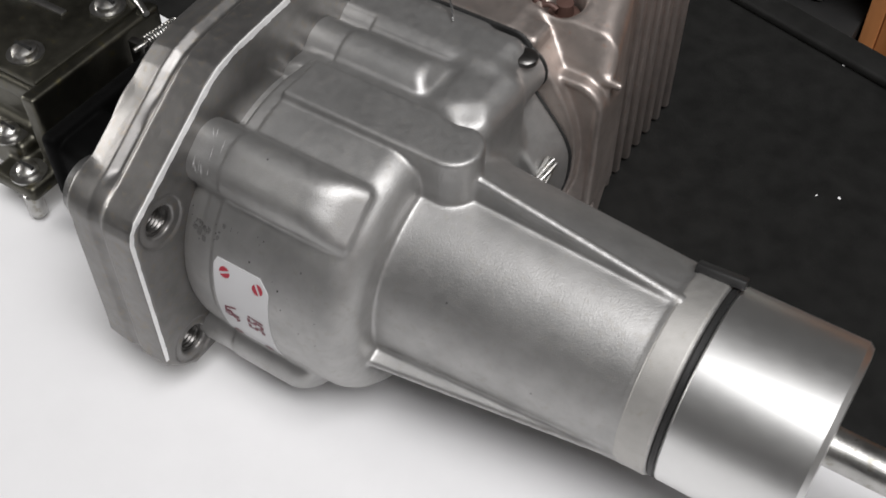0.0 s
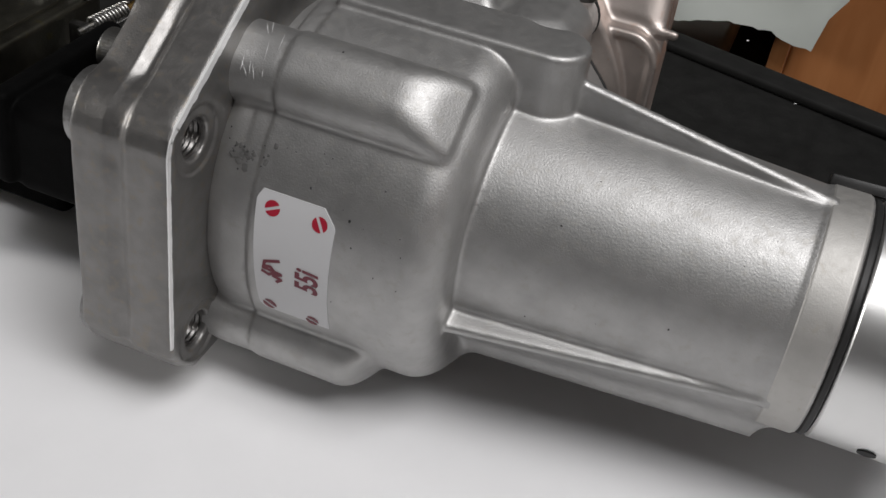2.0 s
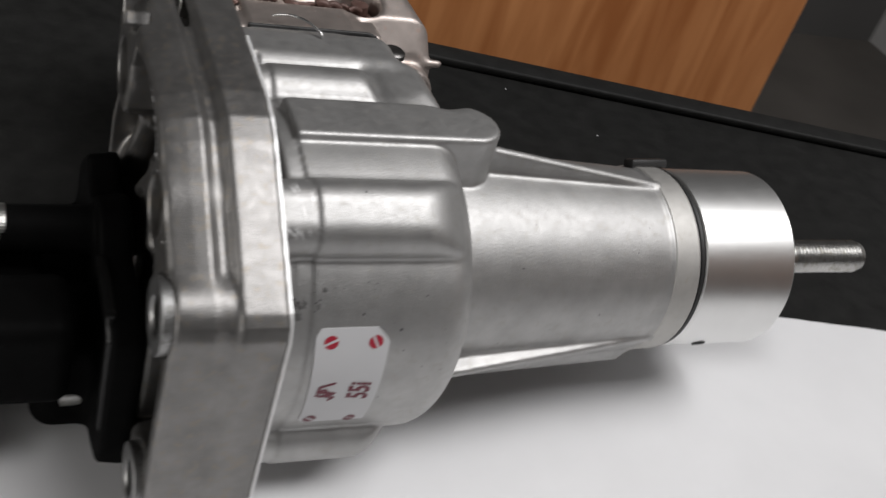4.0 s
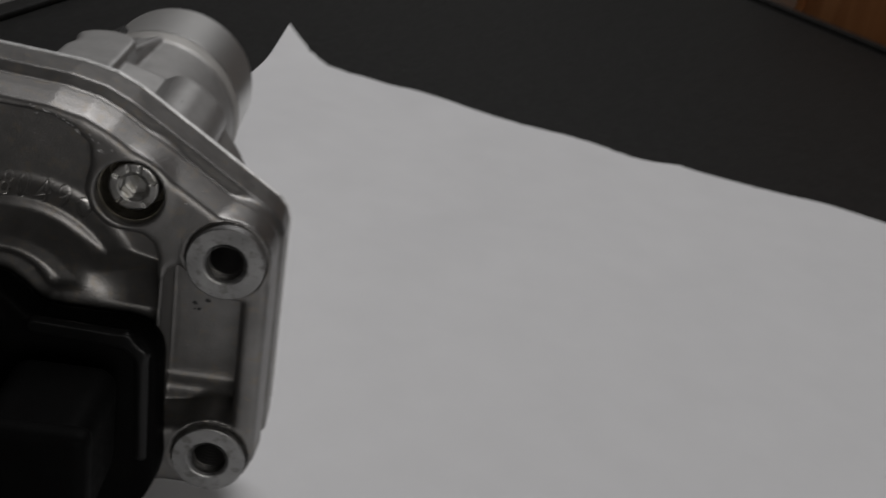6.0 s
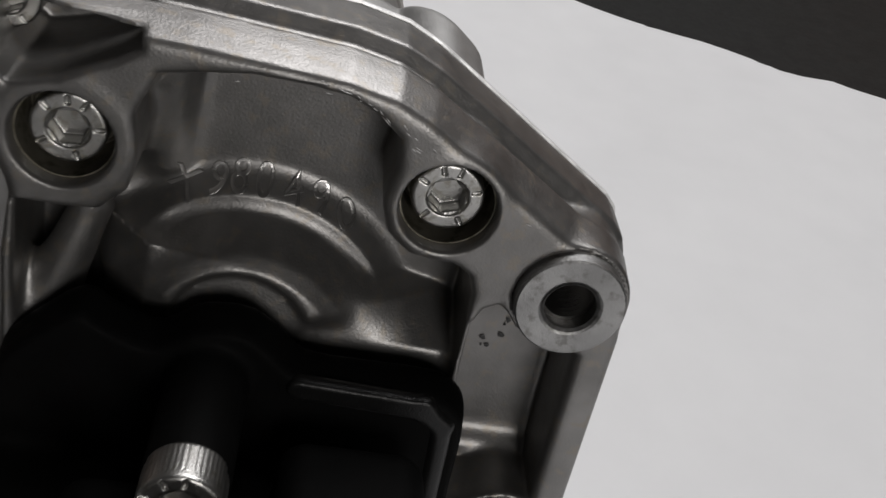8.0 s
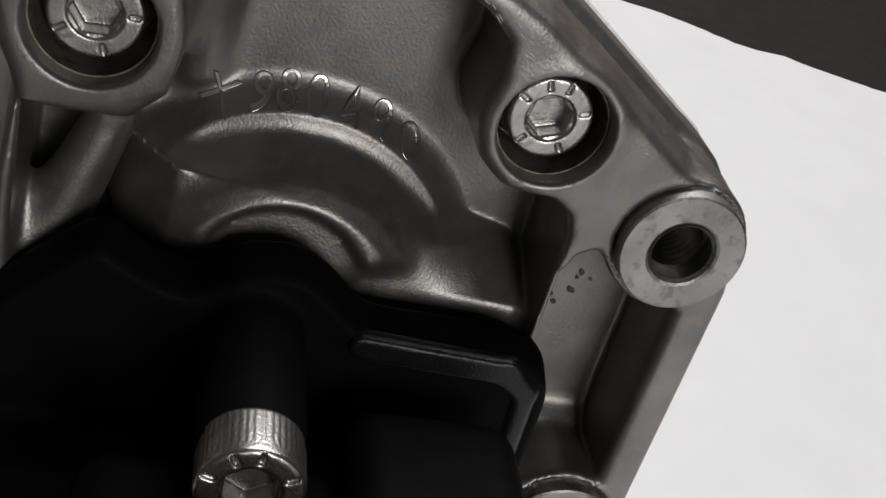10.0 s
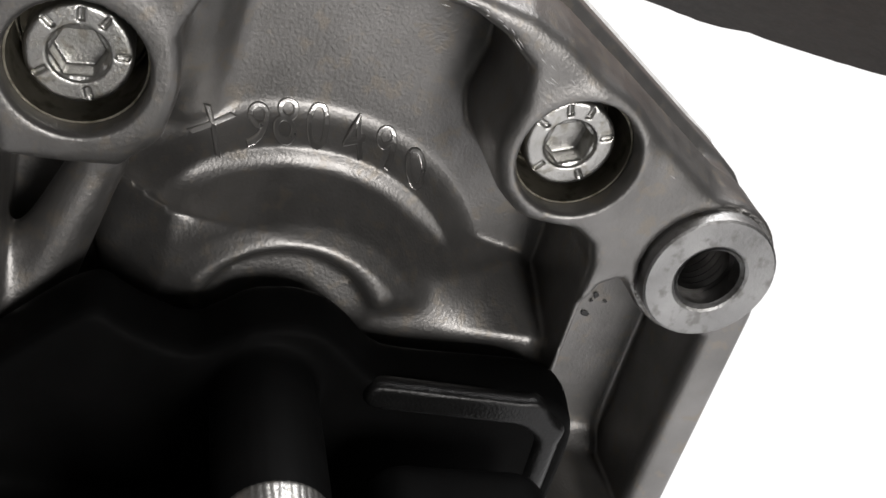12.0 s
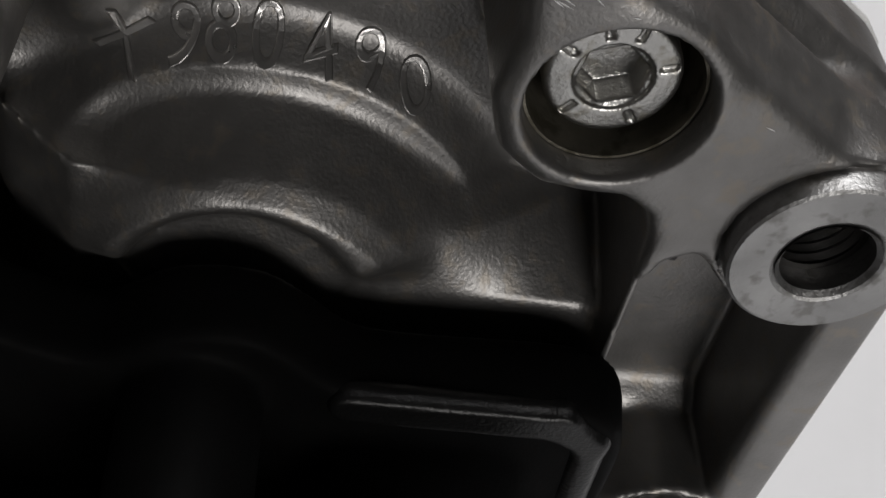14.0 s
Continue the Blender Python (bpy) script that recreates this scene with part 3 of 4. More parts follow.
# bright worn edge of the mounting face
def edge_strip():
    """A scraped bevel along the edge, of uneven width, doubled here and there."""
    pts = [(-40.7, -16), (-40.45, 18.2), (-39.75, 20.5), (-38.3, 22.15), (-25.6, 30.45), (-16.1, 36.55), (-12.3, 38.35), (-7, 39.45), (8, 40.45)]
    bm = bmesh.new()
    for lane, (shift, base, amp, seed) in enumerate(((0.0, 0.85, 0.3, 1), (0.75, -0.1, 0.22, 7), (1.5, -0.16, 0.24, 15))):
        prev = None
        for (ay, az), (by, bz) in zip(pts, pts[1:]):
            ln = math.hypot(by - ay, bz - az)
            ny, nz = (bz - az) / ln, -(by - ay) / ln
            n = max(2, int(ln / 0.6))
            for k in range(n + 1):
                t = k / n
                y, z = ay + (by - ay) * t, az + (bz - az) * t
                w = base + amp * (noise.noise((y * 0.5, z * 0.5, seed)) + 0.8 * noise.noise((y * 2.1, z * 2.1, seed)))
                if lane == 0:
                    w = max(0.12, w * (1.0 if z > 22 else 0.5))
                if w < 0.05:
                    prev = None
                    continue
                x0 = -shift + 0.15 * noise.noise((y * 0.9, z * 0.9, 3))
                if lane == 0:
                    ring = [bm.verts.new((0.05, y + ny * (0.25 + w), z + nz * (0.25 + w))), bm.verts.new((0.05, y - ny * 0.06, z - nz * 0.06)), bm.verts.new((-0.05 - 0.35 * w, y - ny * 0.06, z - nz * 0.06)), bm.verts.new((-0.1 - 0.4 * w, y + ny * 0.2, z + nz * 0.2))]
                else:
                    ring = [bm.verts.new((x0 - a * w, y - ny * 0.035 * (0 < a < 1), z - nz * 0.035 * (0 < a < 1))) for a in (0, 0.3, 0.7, 1)]
                if prev:
                    for a in range(3):
                        bm.faces.new((prev[a], prev[a + 1], ring[a + 1], ring[a]))
                prev = ring
            if lane:
                prev = None
    return bm


part("worn_edge", edge_strip(), SCRATCH, cover, "bare bright scraped edge")


# ---- characters ----
def glyphs(text, size, depth=0.0, bevel=0.0, bold=0.0, slant=0.0):
    cu = bpy.data.curves.new("glyphs", "FONT")
    cu.body, cu.size, cu.align_x, cu.align_y, cu.extrude = text, size, "CENTER", "CENTER", depth
    cu.resolution_u, cu.bevel_depth, cu.offset, cu.shear = 4, bevel, bold, slant
    tmp = bpy.data.objects.new("glyphs", cu)
    me = bpy.data.meshes.new_from_object(tmp)
    bpy.data.objects.remove(tmp)
    v = np.array([tuple(p.co) for p in me.vertices])
    f = [tuple(p.vertices) for p in me.polygons]
    bpy.data.meshes.remove(me)
    return v, f


def cover_face(y, z):
    """Where the back of the cover lies, seen along the shaft."""
    out, solid = np.full(len(y), -17.2), np.full(len(y), 0.0)
    for _ in range(18):
        mid = (out + solid) / 2
        inside = rear_cover(mid, y, z) < 0
        out, solid = np.where(inside, out, mid), np.where(inside, mid, solid)
    return solid


for ch, cy, cz in (("X", 8.6, 18.5), ("9", 5.1, 19.3), ("8", 2.75, 20.05), ("0", 0.1, 20.1), ("4", -3.1, 19.6), ("9", -6.2, 19.0), ("0", -9.1, 17.4)):
    gv, gf = glyphs(ch, 4.3, 0.12, 0.1, -0.09)
    a = -math.atan2(cy - 0.3, 24)
    u, w = gv[:, 0] * math.cos(a) - gv[:, 1] * math.sin(a), gv[:, 0] * math.sin(a) + gv[:, 1] * math.cos(a)
    link("stamped_character", np.stack([cover_face(cy - u, cz + w) - gv[:, 2], cy - u, cz + w], 1), gf, STAMP, cover, "stamped metal character", smooth=False)

# ---- type label on the drum ----
def on_drum(x, s, lift):
    r = 29.85 + lift
    a = np.pi - np.asarray(s) / 29.85
    return np.stack([np.asarray(x), -1.9 + r * np.cos(a), r * np.sin(a)], -1)


def label_plate():
    bm = bmesh.new()
    rows = []
    for k in range(41):
        s = -10.9 + 22.0 * k / 40
        left = np.interp(s, [-10.9, -10.0, 9.6, 11.1], [10.2, 9.2, 8.2, 9.0])
        right = np.interp(s, [-10.9, 8.6, 11.1], [20.9, 20.9, 18.7])
        rows.append([bm.verts.new(tuple(on_drum(left + (right - left) * j / 6, s, 0.14))) for j in range(7)])
    for p, q in zip(rows, rows[1:]):
        for j in range(6):
            bm.faces.new((p[j], p[j + 1], q[j + 1], q[j]))
    r = bmesh.ops.extrude_face_region(bm, geom=bm.faces[:])
    for v in r["geom"]:
        if isinstance(v, bmesh.types.BMVert):
            v.co.y = -1.9 + (v.co.y + 1.9) * 0.994
            v.co.z *= 0.994
    return bm


plate = part("type_label", label_plate(), LABEL, engine, "white silver type label with red print")


def print_on(name, flat, faces, material, label=""):
    flat = np.asarray(flat, float)
    return link(name, on_drum(flat[:, 0], flat[:, 1], 0.2), faces, material, plate, label, smooth=False)


def disc_with_slot(cx, cs, r, slot, material):
    for side in (1, -1):
        pts = []
        for k in range(15):
            a = math.pi * (0.06 + 0.88 * k / 14)
            u, w = r * math.cos(a), side * (r * math.sin(a))
            pts.append((u, w))
        c, s = math.cos(radians(slot)), math.sin(radians(slot))
        print_on("printed_screw", [(cx + u * c - w * s, cs + u * s + w * c) for u, w in pts], [tuple(range(15))], material, "printed screw head")


disc_with_slot(10.9, 8.6, 1.22, 25, RED)
disc_with_slot(18.5, 8.5, 1.22, -62, RED)
disc_with_slot(11.0, -9.5, 1.15, -35, MAROON)
disc_with_slot(18.2, -10.0, 1.05, -25, MAROON)
gv, gf = glyphs("55i", 5.1, bold=0.16, slant=0.15)
print_on("printed_number", np.stack([17.7 - gv[:, 1] * 1.0, -1.7 + gv[:, 0] * 0.66], 1), gf, MAROON, "dark red printed type number")
# brand mark as plain slanted strokes
for pts in (((13.0, -0.2), (10.6, -1.0), (10.5, -1.9), (11.6, -1.7)), ((11.6, -1.7), (12.4, -2.6), (11.3, -3.3), (10.2, -2.9)), ((10.3, -2.2), (13.4, -2.6), (12.0, -3.3)), ((12.0, -3.3), (13.4, -3.6), (12.6, -4.3))):
    flat, faces = [], []
    for (x0, s0), (x1, s1) in zip(pts, pts[1:]):
        ln = math.hypot(x1 - x0, s1 - s0)
        ux, us = (x1 - x0) / ln * 0.12, (s1 - s0) / ln * 0.12
        nx, ns = -us * 2.2, ux * 2.2
        b = len(flat)
        flat += [(x0 - ux + nx, s0 - us + ns), (x1 + ux + nx, s1 + us + ns), (x1 + ux - nx, s1 + us - ns), (x0 - ux - nx, s0 - us - ns)]
        faces.append((b, b + 1, b + 2, b + 3))
    flat = [(u, w + 0.7) for u, w in flat]
    print_on("printed_mark", flat, faces, MAROON, "thin red printed stroke")

# ---- nose end ----
part("collar", lathe([(0, 17), (0, 18.95), (0.3, 19.2), (0.36, 19.22), (0.6, 19.22), (5.3, 19.17), (5.55, 19.16), (5.62, 19.14), (5.95, 18.9), (5.95, 17)], (84.75, 0, 0), "x", 128), COLLAR, engine, "satin machined collar at the nose end")
part("sealing_ring", lathe([(0, 15), (0, 18.2), (0.5, 18.75), (1.2, 18.75), (1.6, 18.2), (1.6, 15)], (90.8, 0, 0), "x", 96), RUBBER, engine, "black rubber sealing ring")
hub = part("propeller_hub", lathe([(0, 5), (0, 18.4), (0.4, 18.75), (22.2, 18.75), (23.2, 17.9), (23.4, 16.5), (23.4, 3)], (92.4, 0, 0), "x", 128), TURNED, engine, "bright turned aluminium propeller hub")
part("drive_shaft", lathe([(0, 3.7), (15, 3.7)] + [(15.4 + 0.5 * k, 3.7 - 0.25 * (k % 2)) for k in range(40)] + [(36, 3.2), (36, 0)], (114, 0, 0), "x", 48), STEEL, engine, "steel threaded propeller shaft")
clip = part("sensor_clip", box(-4.5, 4.5, -1.6, 1.6, -0.9, 0.9, 0.4), RUBBER, engine, "small black plastic clip")
clip.location, clip.rotation_euler = (0.0885, 0.0098, 0.0172), (radians(-32), 0, radians(4))
part("set_screw", lathe([(0, 0), (0, 1.4), (0.6, 1.4), (0.6, 0)], (0, 0, 0), "z", 20), DARK, hub, "dark set screw hole").matrix_local = Matrix.Translation((0.101, -0.0150, -0.01065)) @ Matrix.Rotation(radians(125.4), 4, "X")


# ---- cylinder ----
def jug(x, y, z):
    ry = np.sqrt((x - 15.5) ** 2 + (z + 1.0) ** 2)
    d = np.maximum(np.maximum(slab(ry - 31.8, y, 36.28, 48, 0.4), z - 27.4), 8.5 - x)
    d = smin(d, sd_box(x, y, z, (19.9, 40, 10), (16.4, 3.72, 16.6), 1.5), 0.8)
    # base flange with a raised rim round its rounded corners
    qx, qz = np.abs(x - 27.5) - 23.5 + 6, np.abs(z) - 18.5 + 6
    plan = np.sqrt(np.maximum(qx, 0) ** 2 + np.maximum(qz, 0) ** 2) + np.minimum(np.maximum(qx, qz), 0) - 6
    d = smin(d, slab(plan, y, 38.9, 48, 0.7), 0.6)
    d = smin(d, slab(np.abs(plan + 0.9) - 0.8, y, 38.3, 41, 0.5), 0.5)
    # smooth skirt that widens towards the fins, over a sharp ledge
    wide = np.interp(y, [41, 46, 60], [23.6, 22.6, 18.5]).astype(np.float32)
    tall = np.interp(y, [41.5, 46, 60], [20.0, 27.0, 31.0]).astype(np.float32)
    qx, qz = np.abs(x - 27.5) - wide + 5, np.abs(z + 0.6) - tall + 5
    sk = np.sqrt(np.maximum(qx, 0) ** 2 + np.maximum(qz, 0) ** 2) + np.minimum(np.maximum(qx, qz), 0) - 5
    d = smin(d, np.maximum(sk, np.maximum(42.0 - y, y - 100)), 0.8)
    d = smin(d, sd_seg(x, y, z, (34, 42.4, 18.3), (52.2, 42.4, 18.3), 1.0, 0.9), 0.8)
    # the port and the channel that leads to it, on top
    d = smax(d, -np.maximum(np.sqrt((x - 35.0) ** 2 + (y - 50.5) ** 2) - 4.2, 21.5 - z), 1.6)
    d = smax(d, -sd_seg(x, y, z, (2, 51, 30.5), (30, 50.5, 27.5), 4.4, 3.4), 2.0)
    return d


v, q = surface(jug, (-28, 36, -33), (60, 62, 34), 0.55)
cyl = link("cylinder", v, q, ALU_CYL, engine, "warm toned cast aluminium finned cylinder")


def gasket_shape(x, y, z):
    ry = np.sqrt((x - 15.5) ** 2 + (z + 1.0) ** 2)
    d = np.minimum(np.maximum(smax(ry - 31.2, (x - 39.4) * 0.748 + (z - 12.5) * 0.663, 2.5), z - 25.8), sd_box(x, y * 0, z, (15.0, 0, 10), (21.2, 9, 17.7), 4.5))
    d = np.minimum(d, np.sqrt((x - 34.2) ** 2 + (z - 20.0) ** 2) - 5.35)
    return np.maximum(np.maximum(d, np.abs(y - 36.15) - 0.32), 8.0 - x)


v, q = surface(gasket_shape, (-20, 35.2, -36), (50, 37.4, 31), 0.3)
link("gasket", v, q, RUBBER, engine, "thin black gasket under the cylinder")
part("barrel", box(6, 41, 60, 100, -28, 28, 8, 4), ALU_CYL, cyl)
for k in range(7):
    part("cooling_fin", box(1.5, 45.5, 61.6 + 5.6 * k, 63.8 + 5.6 * k, -31.9, 31.5, 1.0), ALU_CYL, cyl)
part("ear_nut", lathe([(0, 2.5), (1.0, 2.5), (1.4, 2.0), (1.4, 0)], (36.6, 32.0, 25.3), "z", 24), DSTEEL, cyl, "dark round nut end on the ear")
part("port_plug", lathe([(0, 0), (0, 3.8), (2.2, 3.4), (2.6, 2.0), (5, 1.8), (5.4, 0)], (35.0, 50.5, 21.4), "z", 32), SOOT, cyl, "brown stained plug in the top port")
cable("loose_wire", [(13, 38, 28.6), (16, 36.5, 30.5), (19, 33.5, 31.0), (21, 30.5, 29.2)], 0.25, EDGE, cyl)
for k in range(14):
    rr = random.Random(k)
    x0, y0 = 3 + 2.2 * k, 47.5 + rr.uniform(-1.5, 3.5)
    cable("residue_bead", [(x0, y0, 26.4), (x0 + 1.4, y0 + rr.uniform(-1, 1.5), 26.9 + rr.uniform(-0.4, 0.6)), (x0 + 2.8, y0 + rr.uniform(-1, 1), 26.0)], rr.uniform(0.5, 1.2), SOOT, cyl)
# frayed steel strand end beside the seat
strand = new("steel_strand")
strand.parent = engine
strand["label"] = "frayed end of a twisted steel strand"
for k in range(6):
    a = k * math.pi / 3
    cable("wire", [(46.2 + 1.1 * math.cos(a + 0.5 * n), 27.5 - 1.6 * n, 6.8 + 1.1 * math.sin(a + 0.5 * n) - 0.9 * n) for n in range(4)], 0.5, STEEL, strand)

# ---- intake block and carburettor ----
BLOCK = [(30.5, -18.3), (27.0, -12.0), (24.6, -3.6), (24.4, 3.2), (21.4, 6.5), (16.1, 11.4), (13.0, 9.2), (8.7, 7.5), (6.6, 8.9), (4.8, 10.5), (1.6, 11.2), (-1.3, 10.8), (-3.6, 9.1), (-5.8, 6.9), (-7.9, 6.1), (-14.0, 6.1), (-20.2, 6.2), (-22.9, 5.4), (-24.6, 3.6), (-25.2, 0.7), (-25.2, -5.6), (-25.5, -13.5), (-26.0, -19.5), (-23, -27.5), (12, -30), (30, -28)]


def rounded_outline(pts, turns=2, cut=0.22):
    """The outline with its corners cut again and again, so that they run round."""
    for _ in range(turns):
        pts = [(a[0] + (b[0] - a[0]) * f, a[1] + (b[1] - a[1]) * f) for a, b in zip(pts, pts[1:] + pts[:1]) for f in (cut, 1 - cut)]
    return pts


BLOCK_ROUND = rounded_outline(BLOCK)


def intake(x, y, z):
    p = sd_poly(y, z, BLOCK_ROUND)
    d = slab(p + np.interp(-x, [10, 18.0, 21.6, 30], [0, 0, 0.5, 4]).astype(np.float32), x, -21.6, -16.2, 0.7)
    for cy, cz in ((2.6, 4.4), (-2.6, -9.8)):
        d = smin(d, sd_rod(x, y, z, -37.0, -18, cy, cz, 4.2, 0.6), 1.0)
    d = smin(d, sd_box(x, y, z, (-25, 8, -19), (6, 20, 11), 4), 3.0)
    # inlet duct and the flange that carries the carburettor
    d = smin(d, sd_box(x, y, z, (-35.5, -13, -5.5), (9.5, 7.5, 8.8), 3), 1.5)
    d = smin(d, sd_box(x, y, z, (-38, 4, -9.5), (9, 11, 7.5), 3), 1.5)
    d = smin(d, sd_box(x, y, z, (-45.6, -4.5, -4.0), (1.9, 17.0, 9.0), 1.5), 0.8)
    d = smin(d, sd_box(x, y, z, (-54, 6, -20.5), (9, 13, 8), 2), 1.0)
    return d


v, q = surface(intake, (-65, -27.5, -33), (-13, 34, 16), 0.5)
block = link("intake_block", v, q, PLASTIC, engine, "black moulded plastic intake block")


def ridge(x, y, z):
    """Scuffed raised band along the upper edge of the block that turns down its side."""
    d = sd_seg(x, y, z, (-21.3, -6.6, 5.0), (-21.3, -19.8, 4.5), 1.35, 1.35)
    d = smin(d, sd_seg(x, y, z, (-21.3, -19.8, 4.5), (-21.0, -22.3, 2.4), 1.35, 1.3), 0.5)
    d = smin(d, sd_seg(x, y, z, (-21.0, -22.3, 2.4), (-20.8, -23.0, -16.0), 1.3, 1.2), 0.5)
    return np.maximum(d, -22.2 - x)


v, q = surface(ridge, (-23.5, -25.5, -18.5), (-19, -4, 7.5), 0.24)
link("ridge", v, q, PLASTIC_WORN, block, "scuffed raised band of black plastic")
screw((-40.2, 2.6, 4.8), block, 0, 0.95)
screw((-40.2, -2.6, -9.4), block, 20, 0.95)
part("stud", lathe([(0, 0), (0, 2.4), (0.4, 2.8), (9, 2.8)], (-26.6, -9.6, -21.5), "x", 24), STEEL, block, "short steel stud")

carb = new("carburettor")
carb.location, carb.scale = (-0.0085, 0.013, -0.0137), (1.1, 1.1, 1.1)
carb.parent = engine
carb["label"] = "yellowed zinc carburettor with small screws"


def carb_body(x, y, z):
    d = sd_box(x, y, z, (-68, -3, -1), (17.5, 16.5, 12.5), 1.2)
    # mounting flange towards the inlet, a little wider than the body
    d = smin(d, sd_box(x, y, z, (-49.4, -4, 0.5), (1.8, 18.6, 12.3), 0.6), 0.8)
    # waist under the pump cover
    d = smax(d, -sd_box(x, y, z, (-69, -21, 3.0), (13, 3.0, 4.0), 1.5), 1.0)
    # lug with the idle screw
    d = smin(d, sd_box(x, y, z, (-53, -24.5, -7.6), (6.2, 6.0, 1.9), 1.2), 1.5)
    d = smin(d, sd_box(x, y, z, (-61, -20.5, -7.0), (6, 4, 4.5), 1.5), 1.5)
    return d


v, q = surface(carb_body, (-88, -33, -16), (-45, 18, 15), 0.5)
link("carburettor_body", v, q, CARB, carb)
lid = part("pump_cover", box(-84.5, -50.5, -18.6, 13, 11.6, 13.4, 0.6), CARB, carb, "flat metal pump cover")
part("raised_bar", box(-80, -61.5, -0.3, 1.6, 13.3, 14.1, 0.35), STEEL, lid, "bright worn raised bar")


def slotted(at, parent, r=2.8):
    ob = part("pan_screw", lathe([(0, 3.9), (0.5, 3.9), (0.6, r), (1.6, r * 0.92), (2.3, r * 0.5), (2.4, 0)], at, "z", 32), STEEL, parent, "worn steel pan head screw")
    part("screw_slot", box(at[0] - r * 0.8, at[0] + r * 0.8, at[1] - 0.35, at[1] + 0.35, at[2] + 2.0, at[2] + 2.46), DARK, ob)


for at in ((-59.0, -13.0, 13.3), (-55.5, 7.5, 13.3)):
    slotted(at, lid)
slotted((-51.5, -26.5, -5.8), carb, 2.4)
part("idle_screw", lathe([(0, 1.2), (0, 1.9), (5.4, 1.9), (5.8, 1.3), (5.8, 0)], (-49.5, -28.8, -14.6), "z", 20), STEEL, carb, "short steel idle screw")
slotted((-60.5, -22.0, -2.7), carb, 2.2)
# lever, spring and needle on the far side of the flange
cable("throttle_lever", [(-56, 13.6, 13.6), (-51.5, 12.4, 14.4), (-47, 10.2, 13.4)], 0.8, STEEL, carb)
sa, sb = Vector((-42.6, 4.5, 11.2)), Vector((-40.6, 13.4, 12.0))
axis = (sb - sa).normalized()
side = axis.orthogonal().normalized()
rise = axis.cross(side)
coil = [sa + (sb - sa) * (k / 60) + side * 1.7 * math.cos(k * 1.25) + rise * 1.7 * math.sin(k * 1.25) for k in range(56)]
cable("return_spring", [tuple(p) for p in coil], 0.32, STEEL, carb)
cable("fuel_rod", [tuple(sa - axis * 3), tuple(sa), tuple(sb)], 0.6, STEEL, carb)
cable("brass_tip", [tuple(sb - axis), tuple(sb + axis), tuple(sb + axis * 2.4)], 0.9, BRASS, carb)["label"] = "small brass screw tip"
part("spring_bracket", box(-46.5, -41.5, 3.0, 5.0, -3.0, 11.5, 0.5), DSTEEL, carb, "dark steel spring bracket")

# ---- wear: grime specks beside the flange, pits, scratches on the boss ----
def on_round(x, deg, r, cy=-1.9):
    return Vector((x, cy + r * math.cos(radians(deg)), r * math.sin(radians(deg)))), Vector((0, math.cos(radians(deg)), math.sin(radians(deg))))


def specks(name, spots, material, parent, label):
    """Flat uneven flecks lying on the surface, one piece for each patch."""
    bm = bmesh.new()
    for k, (at, nrm, size) in enumerate(spots):
        side = nrm.orthogonal().normalized()
        up = nrm.cross(side)
        rr = random.Random(k)
        top = bm.verts.new(at + nrm * 0.10)
        ring = [bm.verts.new(at + nrm * 0.02 + (side * math.cos(a) + up * math.sin(a)) * size * rr.uniform(0.6, 1.3)) for a in (i * math.pi / 4 for i in range(8))]
        for i in range(8):
            bm.faces.new((top, ring[i], ring[(i + 1) % 8]))
    return tagged(part(name, bm, material, parent), label, kind="stuff")


rng = random.Random(11)
spots, smudges = [], []
for k in range(16):
    x, deg = rng.choice((rng.uniform(1.5, 6.2), rng.uniform(5.5, 9.0))), rng.gauss(152, 2.4)
    spots.append((*on_round(x, deg, 29.55 if x < 7 else 29.84), rng.uniform(0.08, 0.24)))
for k in range(26):
    x, deg = rng.gauss(5.6, 2.0), rng.gauss(152, 2.6)
    if abs(x - 7) > 0.5:
        smudges.append((*on_round(x, deg, 29.5 if x < 7 else 29.8), rng.uniform(0.25, 0.6)))
specks("grey_smudges", smudges, SMUDGE, case, "soft grey smudges beside the flange")
specks("grime_specks", spots, GRIME, case, "black grime specks beside the flange")
pits = [(*on_round(22.7, 160.0, 29.82), 0.24), (*on_round(15.9, 154.6, 29.82), 0.2)] + [(*on_round(rng.uniform(9, 33), rng.uniform(143, 190), 29.82), rng.uniform(0.06, 0.16)) for _ in range(22)]
for _ in range(7):
    x = rng.uniform(46, 82)
    pits.append((*on_round(x, rng.uniform(105, 190), 22.3 - 3.5 * (x - 30) / 54 - 0.02, 0.0), rng.uniform(0.07, 0.2)))
for _ in range(12):
    a = rng.uniform(-0.5, 0.5)
    c, s_ = math.cos(radians(128) + a * 0.2), math.sin(radians(128) + a * 0.2)
    pits.append((Vector((rng.uniform(12, 25), 35.4 * c, 35.4 * s_)), Vector((0, c, s_)), rng.uniform(0.08, 0.2)))
specks("casting_pits", pits, GRIME, case, "small dark casting pits")


def scratches(name, lines, material, parent, label, w=0.13):
    bm = bmesh.new()
    for a, b, nrm in lines:
        side = (b - a).cross(nrm).normalized() * w
        m = (a + b) / 2
        v = [bm.verts.new(p) for p in (a + nrm * 0.03, m + side + nrm * 0.05, b + nrm * 0.03, m - side + nrm * 0.05)]
        bm.faces.new(v)
    return tagged(part(name, bm, material, parent), label, kind="stuff")


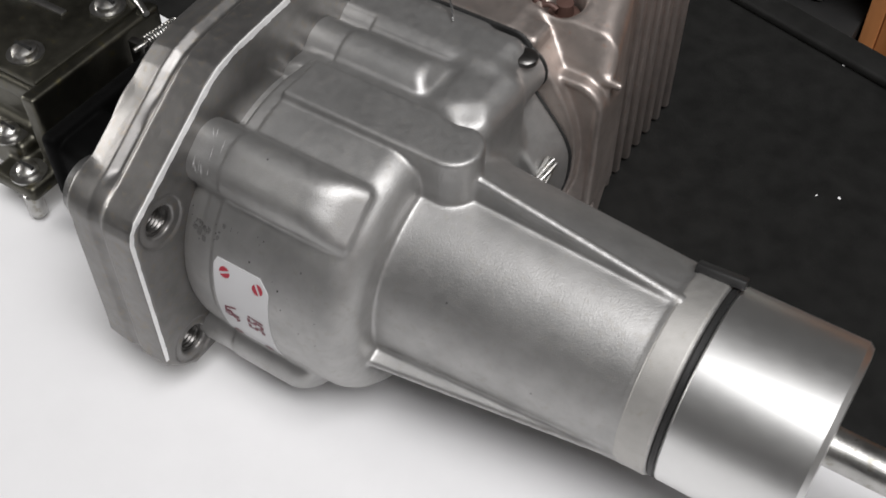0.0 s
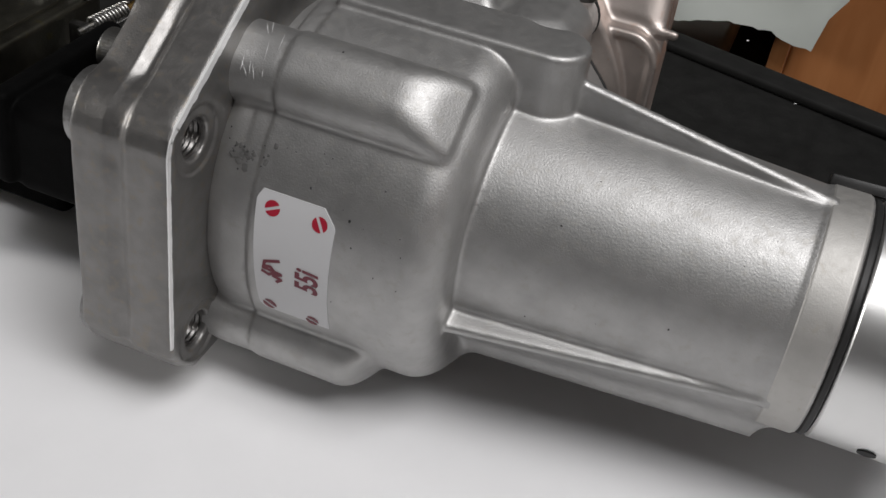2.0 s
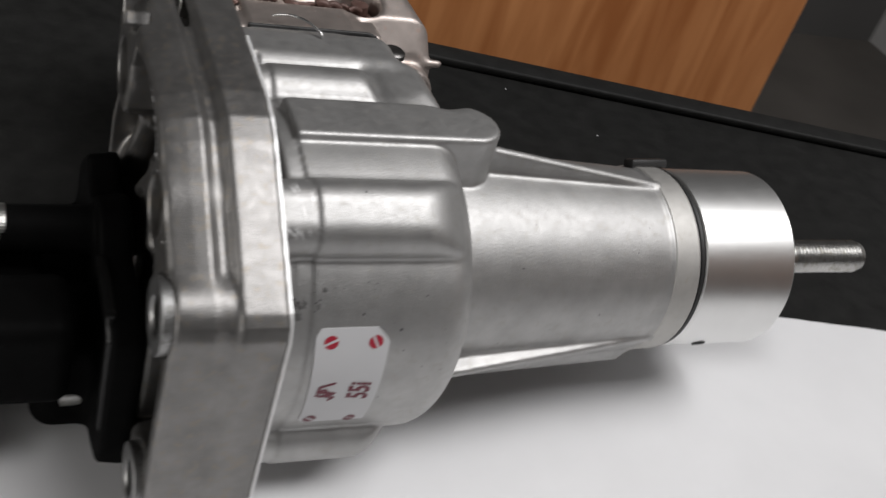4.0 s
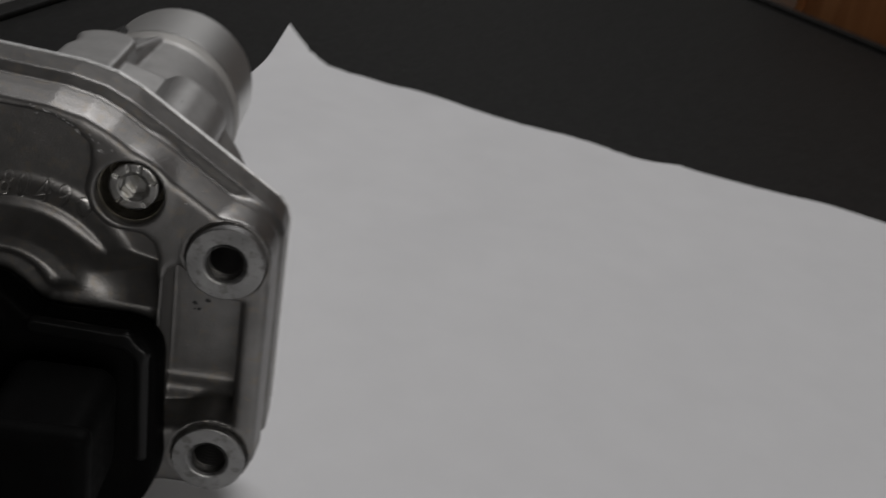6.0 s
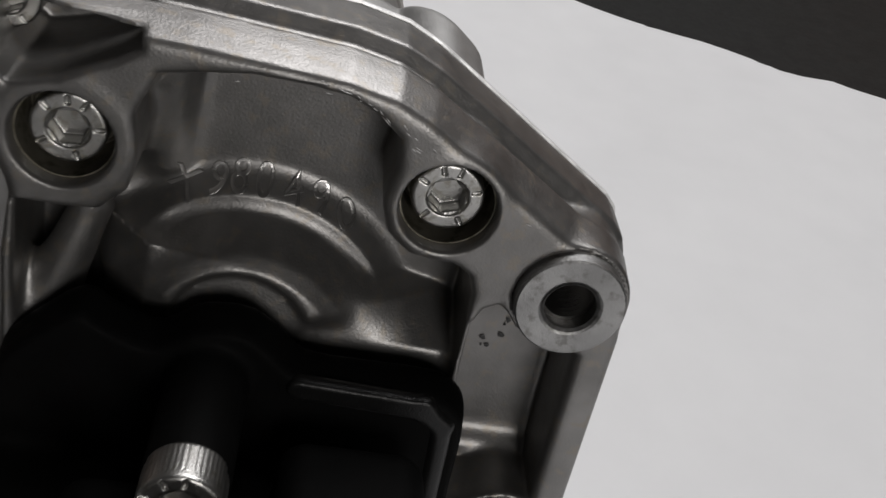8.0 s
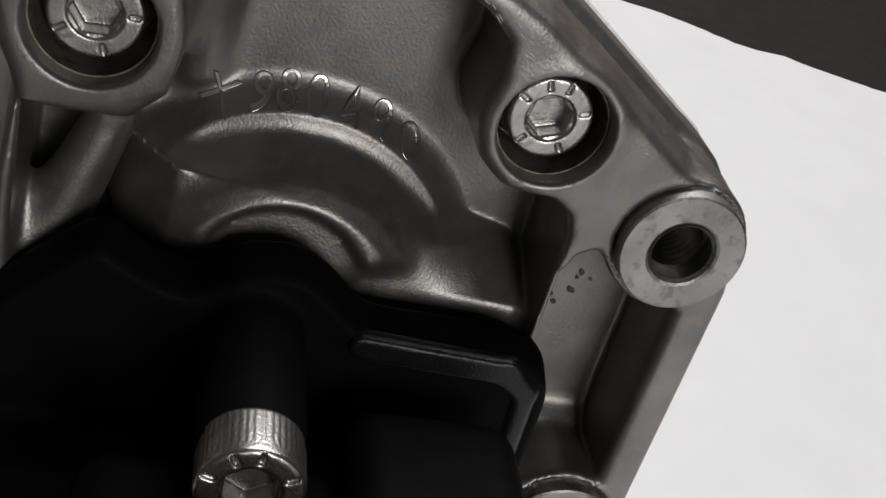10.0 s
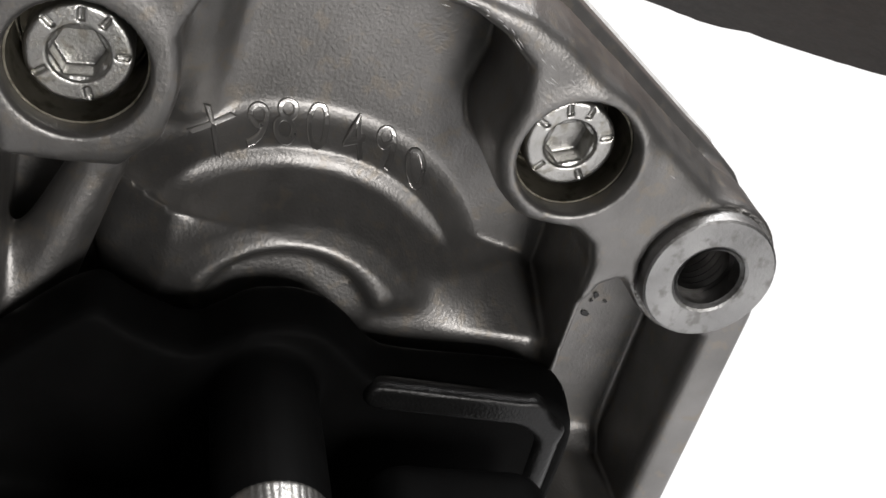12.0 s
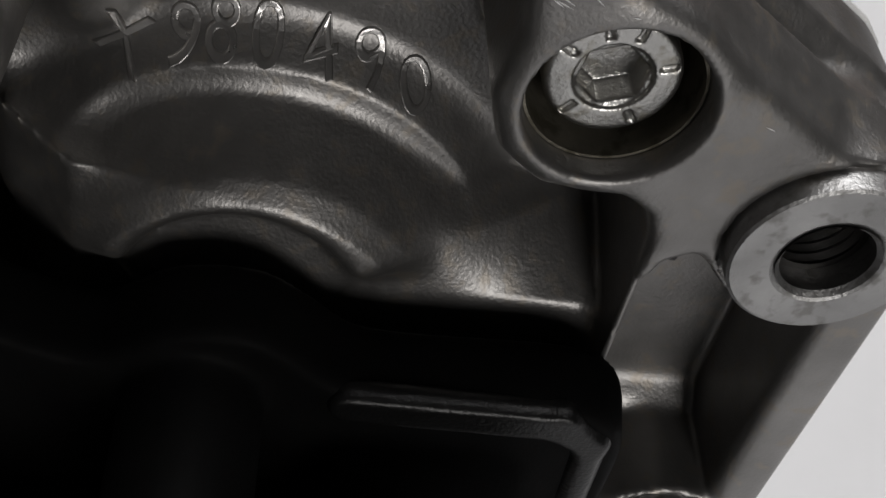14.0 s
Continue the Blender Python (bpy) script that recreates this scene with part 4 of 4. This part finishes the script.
lines = []
for k in range(10):
    x, deg = rng.uniform(1.0, 6.4), rng.uniform(-40, 40)
    at = Vector((x, 35.6 * math.cos(radians(128 + deg * 0.16)), 35.6 * math.sin(radians(128 + deg * 0.16))))
    n = Vector((0, at.y, at.z)).normalized()
    tang = Vector((0, -n.z, n.y)) * rng.uniform(0.6, 1.8) + Vector((rng.uniform(0.1, 0.6), 0, 0))
    lines.append((at - tang + n * 0.05, at + tang + n * 0.05, n))
scratches("bright_scratches", lines, SCRATCH, case, "bright scratches on the bolt boss", 0.05)
spots = [(Vector((-6.75, -29.0 + rng.uniform(-3.5, 2.5), 2.0 + rng.uniform(-2, 5))), Vector((-1, 0, 0)), rng.uniform(0.15, 0.4)) for _ in range(9)]
specks("dark_pits", spots, GRIME, cover, "dark pits in the side hollow")
specks("dark_chip", [(Vector((-12.75, -8.2, 8.0)), Vector((-0.9, 0, 0.4)).normalized(), 0.4)], GRIME, cover, "small dark chip")

# scuffed crest of the rear cover; the bright flecks also paint its highlight
crest = [(3.9, 37.0), (-1.6, 37.4), (-6.0, 37.2), (-9.4, 36.1), (-12.6, 33.7), (-15.7, 32.4), (-20.7, 30.2), (-30.6, 24.0)]
lines = []
for k in range(28):
    i = rng.choice((0, 1, 2, 2, 3, 3, 3, 4, 4, 4, 5, 6))
    (ay, az), (by, bz) = crest[i], crest[i + 1]
    ln = math.hypot(by - ay, bz - az)
    along = Vector((0, by - ay, bz - az)) / ln
    out = Vector((-0.75, along.z * 0.66, -along.y * 0.66)).normalized()
    p = Vector((-17.5, ay, az)) + along * ln * rng.random() + out * 1.5
    p += out.cross(along) * rng.gauss(0, 0.3)
    for _ in range(14):
        p -= out * 0.7 * float(rear_cover(*(np.array([[[c]]]) for c in p)).ravel()[0])
    d = along * rng.uniform(0.12, 0.6) + out.cross(along) * rng.uniform(-0.1, 0.1)
    if p.x < -15.2:
        lines.append((p - d, p + d, out))
scratches("scuff_highlights", lines, SCRATCH, cover, "scuff marks and painted highlight along the crest", 0.04)

# pale dust on the black table
dust = [(Vector((x, y, -0.68)), Vector((0, 0, 1)), r) for x, y, r in ((78, 138, 0.5), (94, 90, 0.45), (89, 88, 0.3), (140, 96, 0.35), (176, 60, 0.3), (60, 170, 0.4), (118, 120, 0.25))]
specks("dust_flecks", dust, PAPER, table, "pale dust flecks on the tabletop")
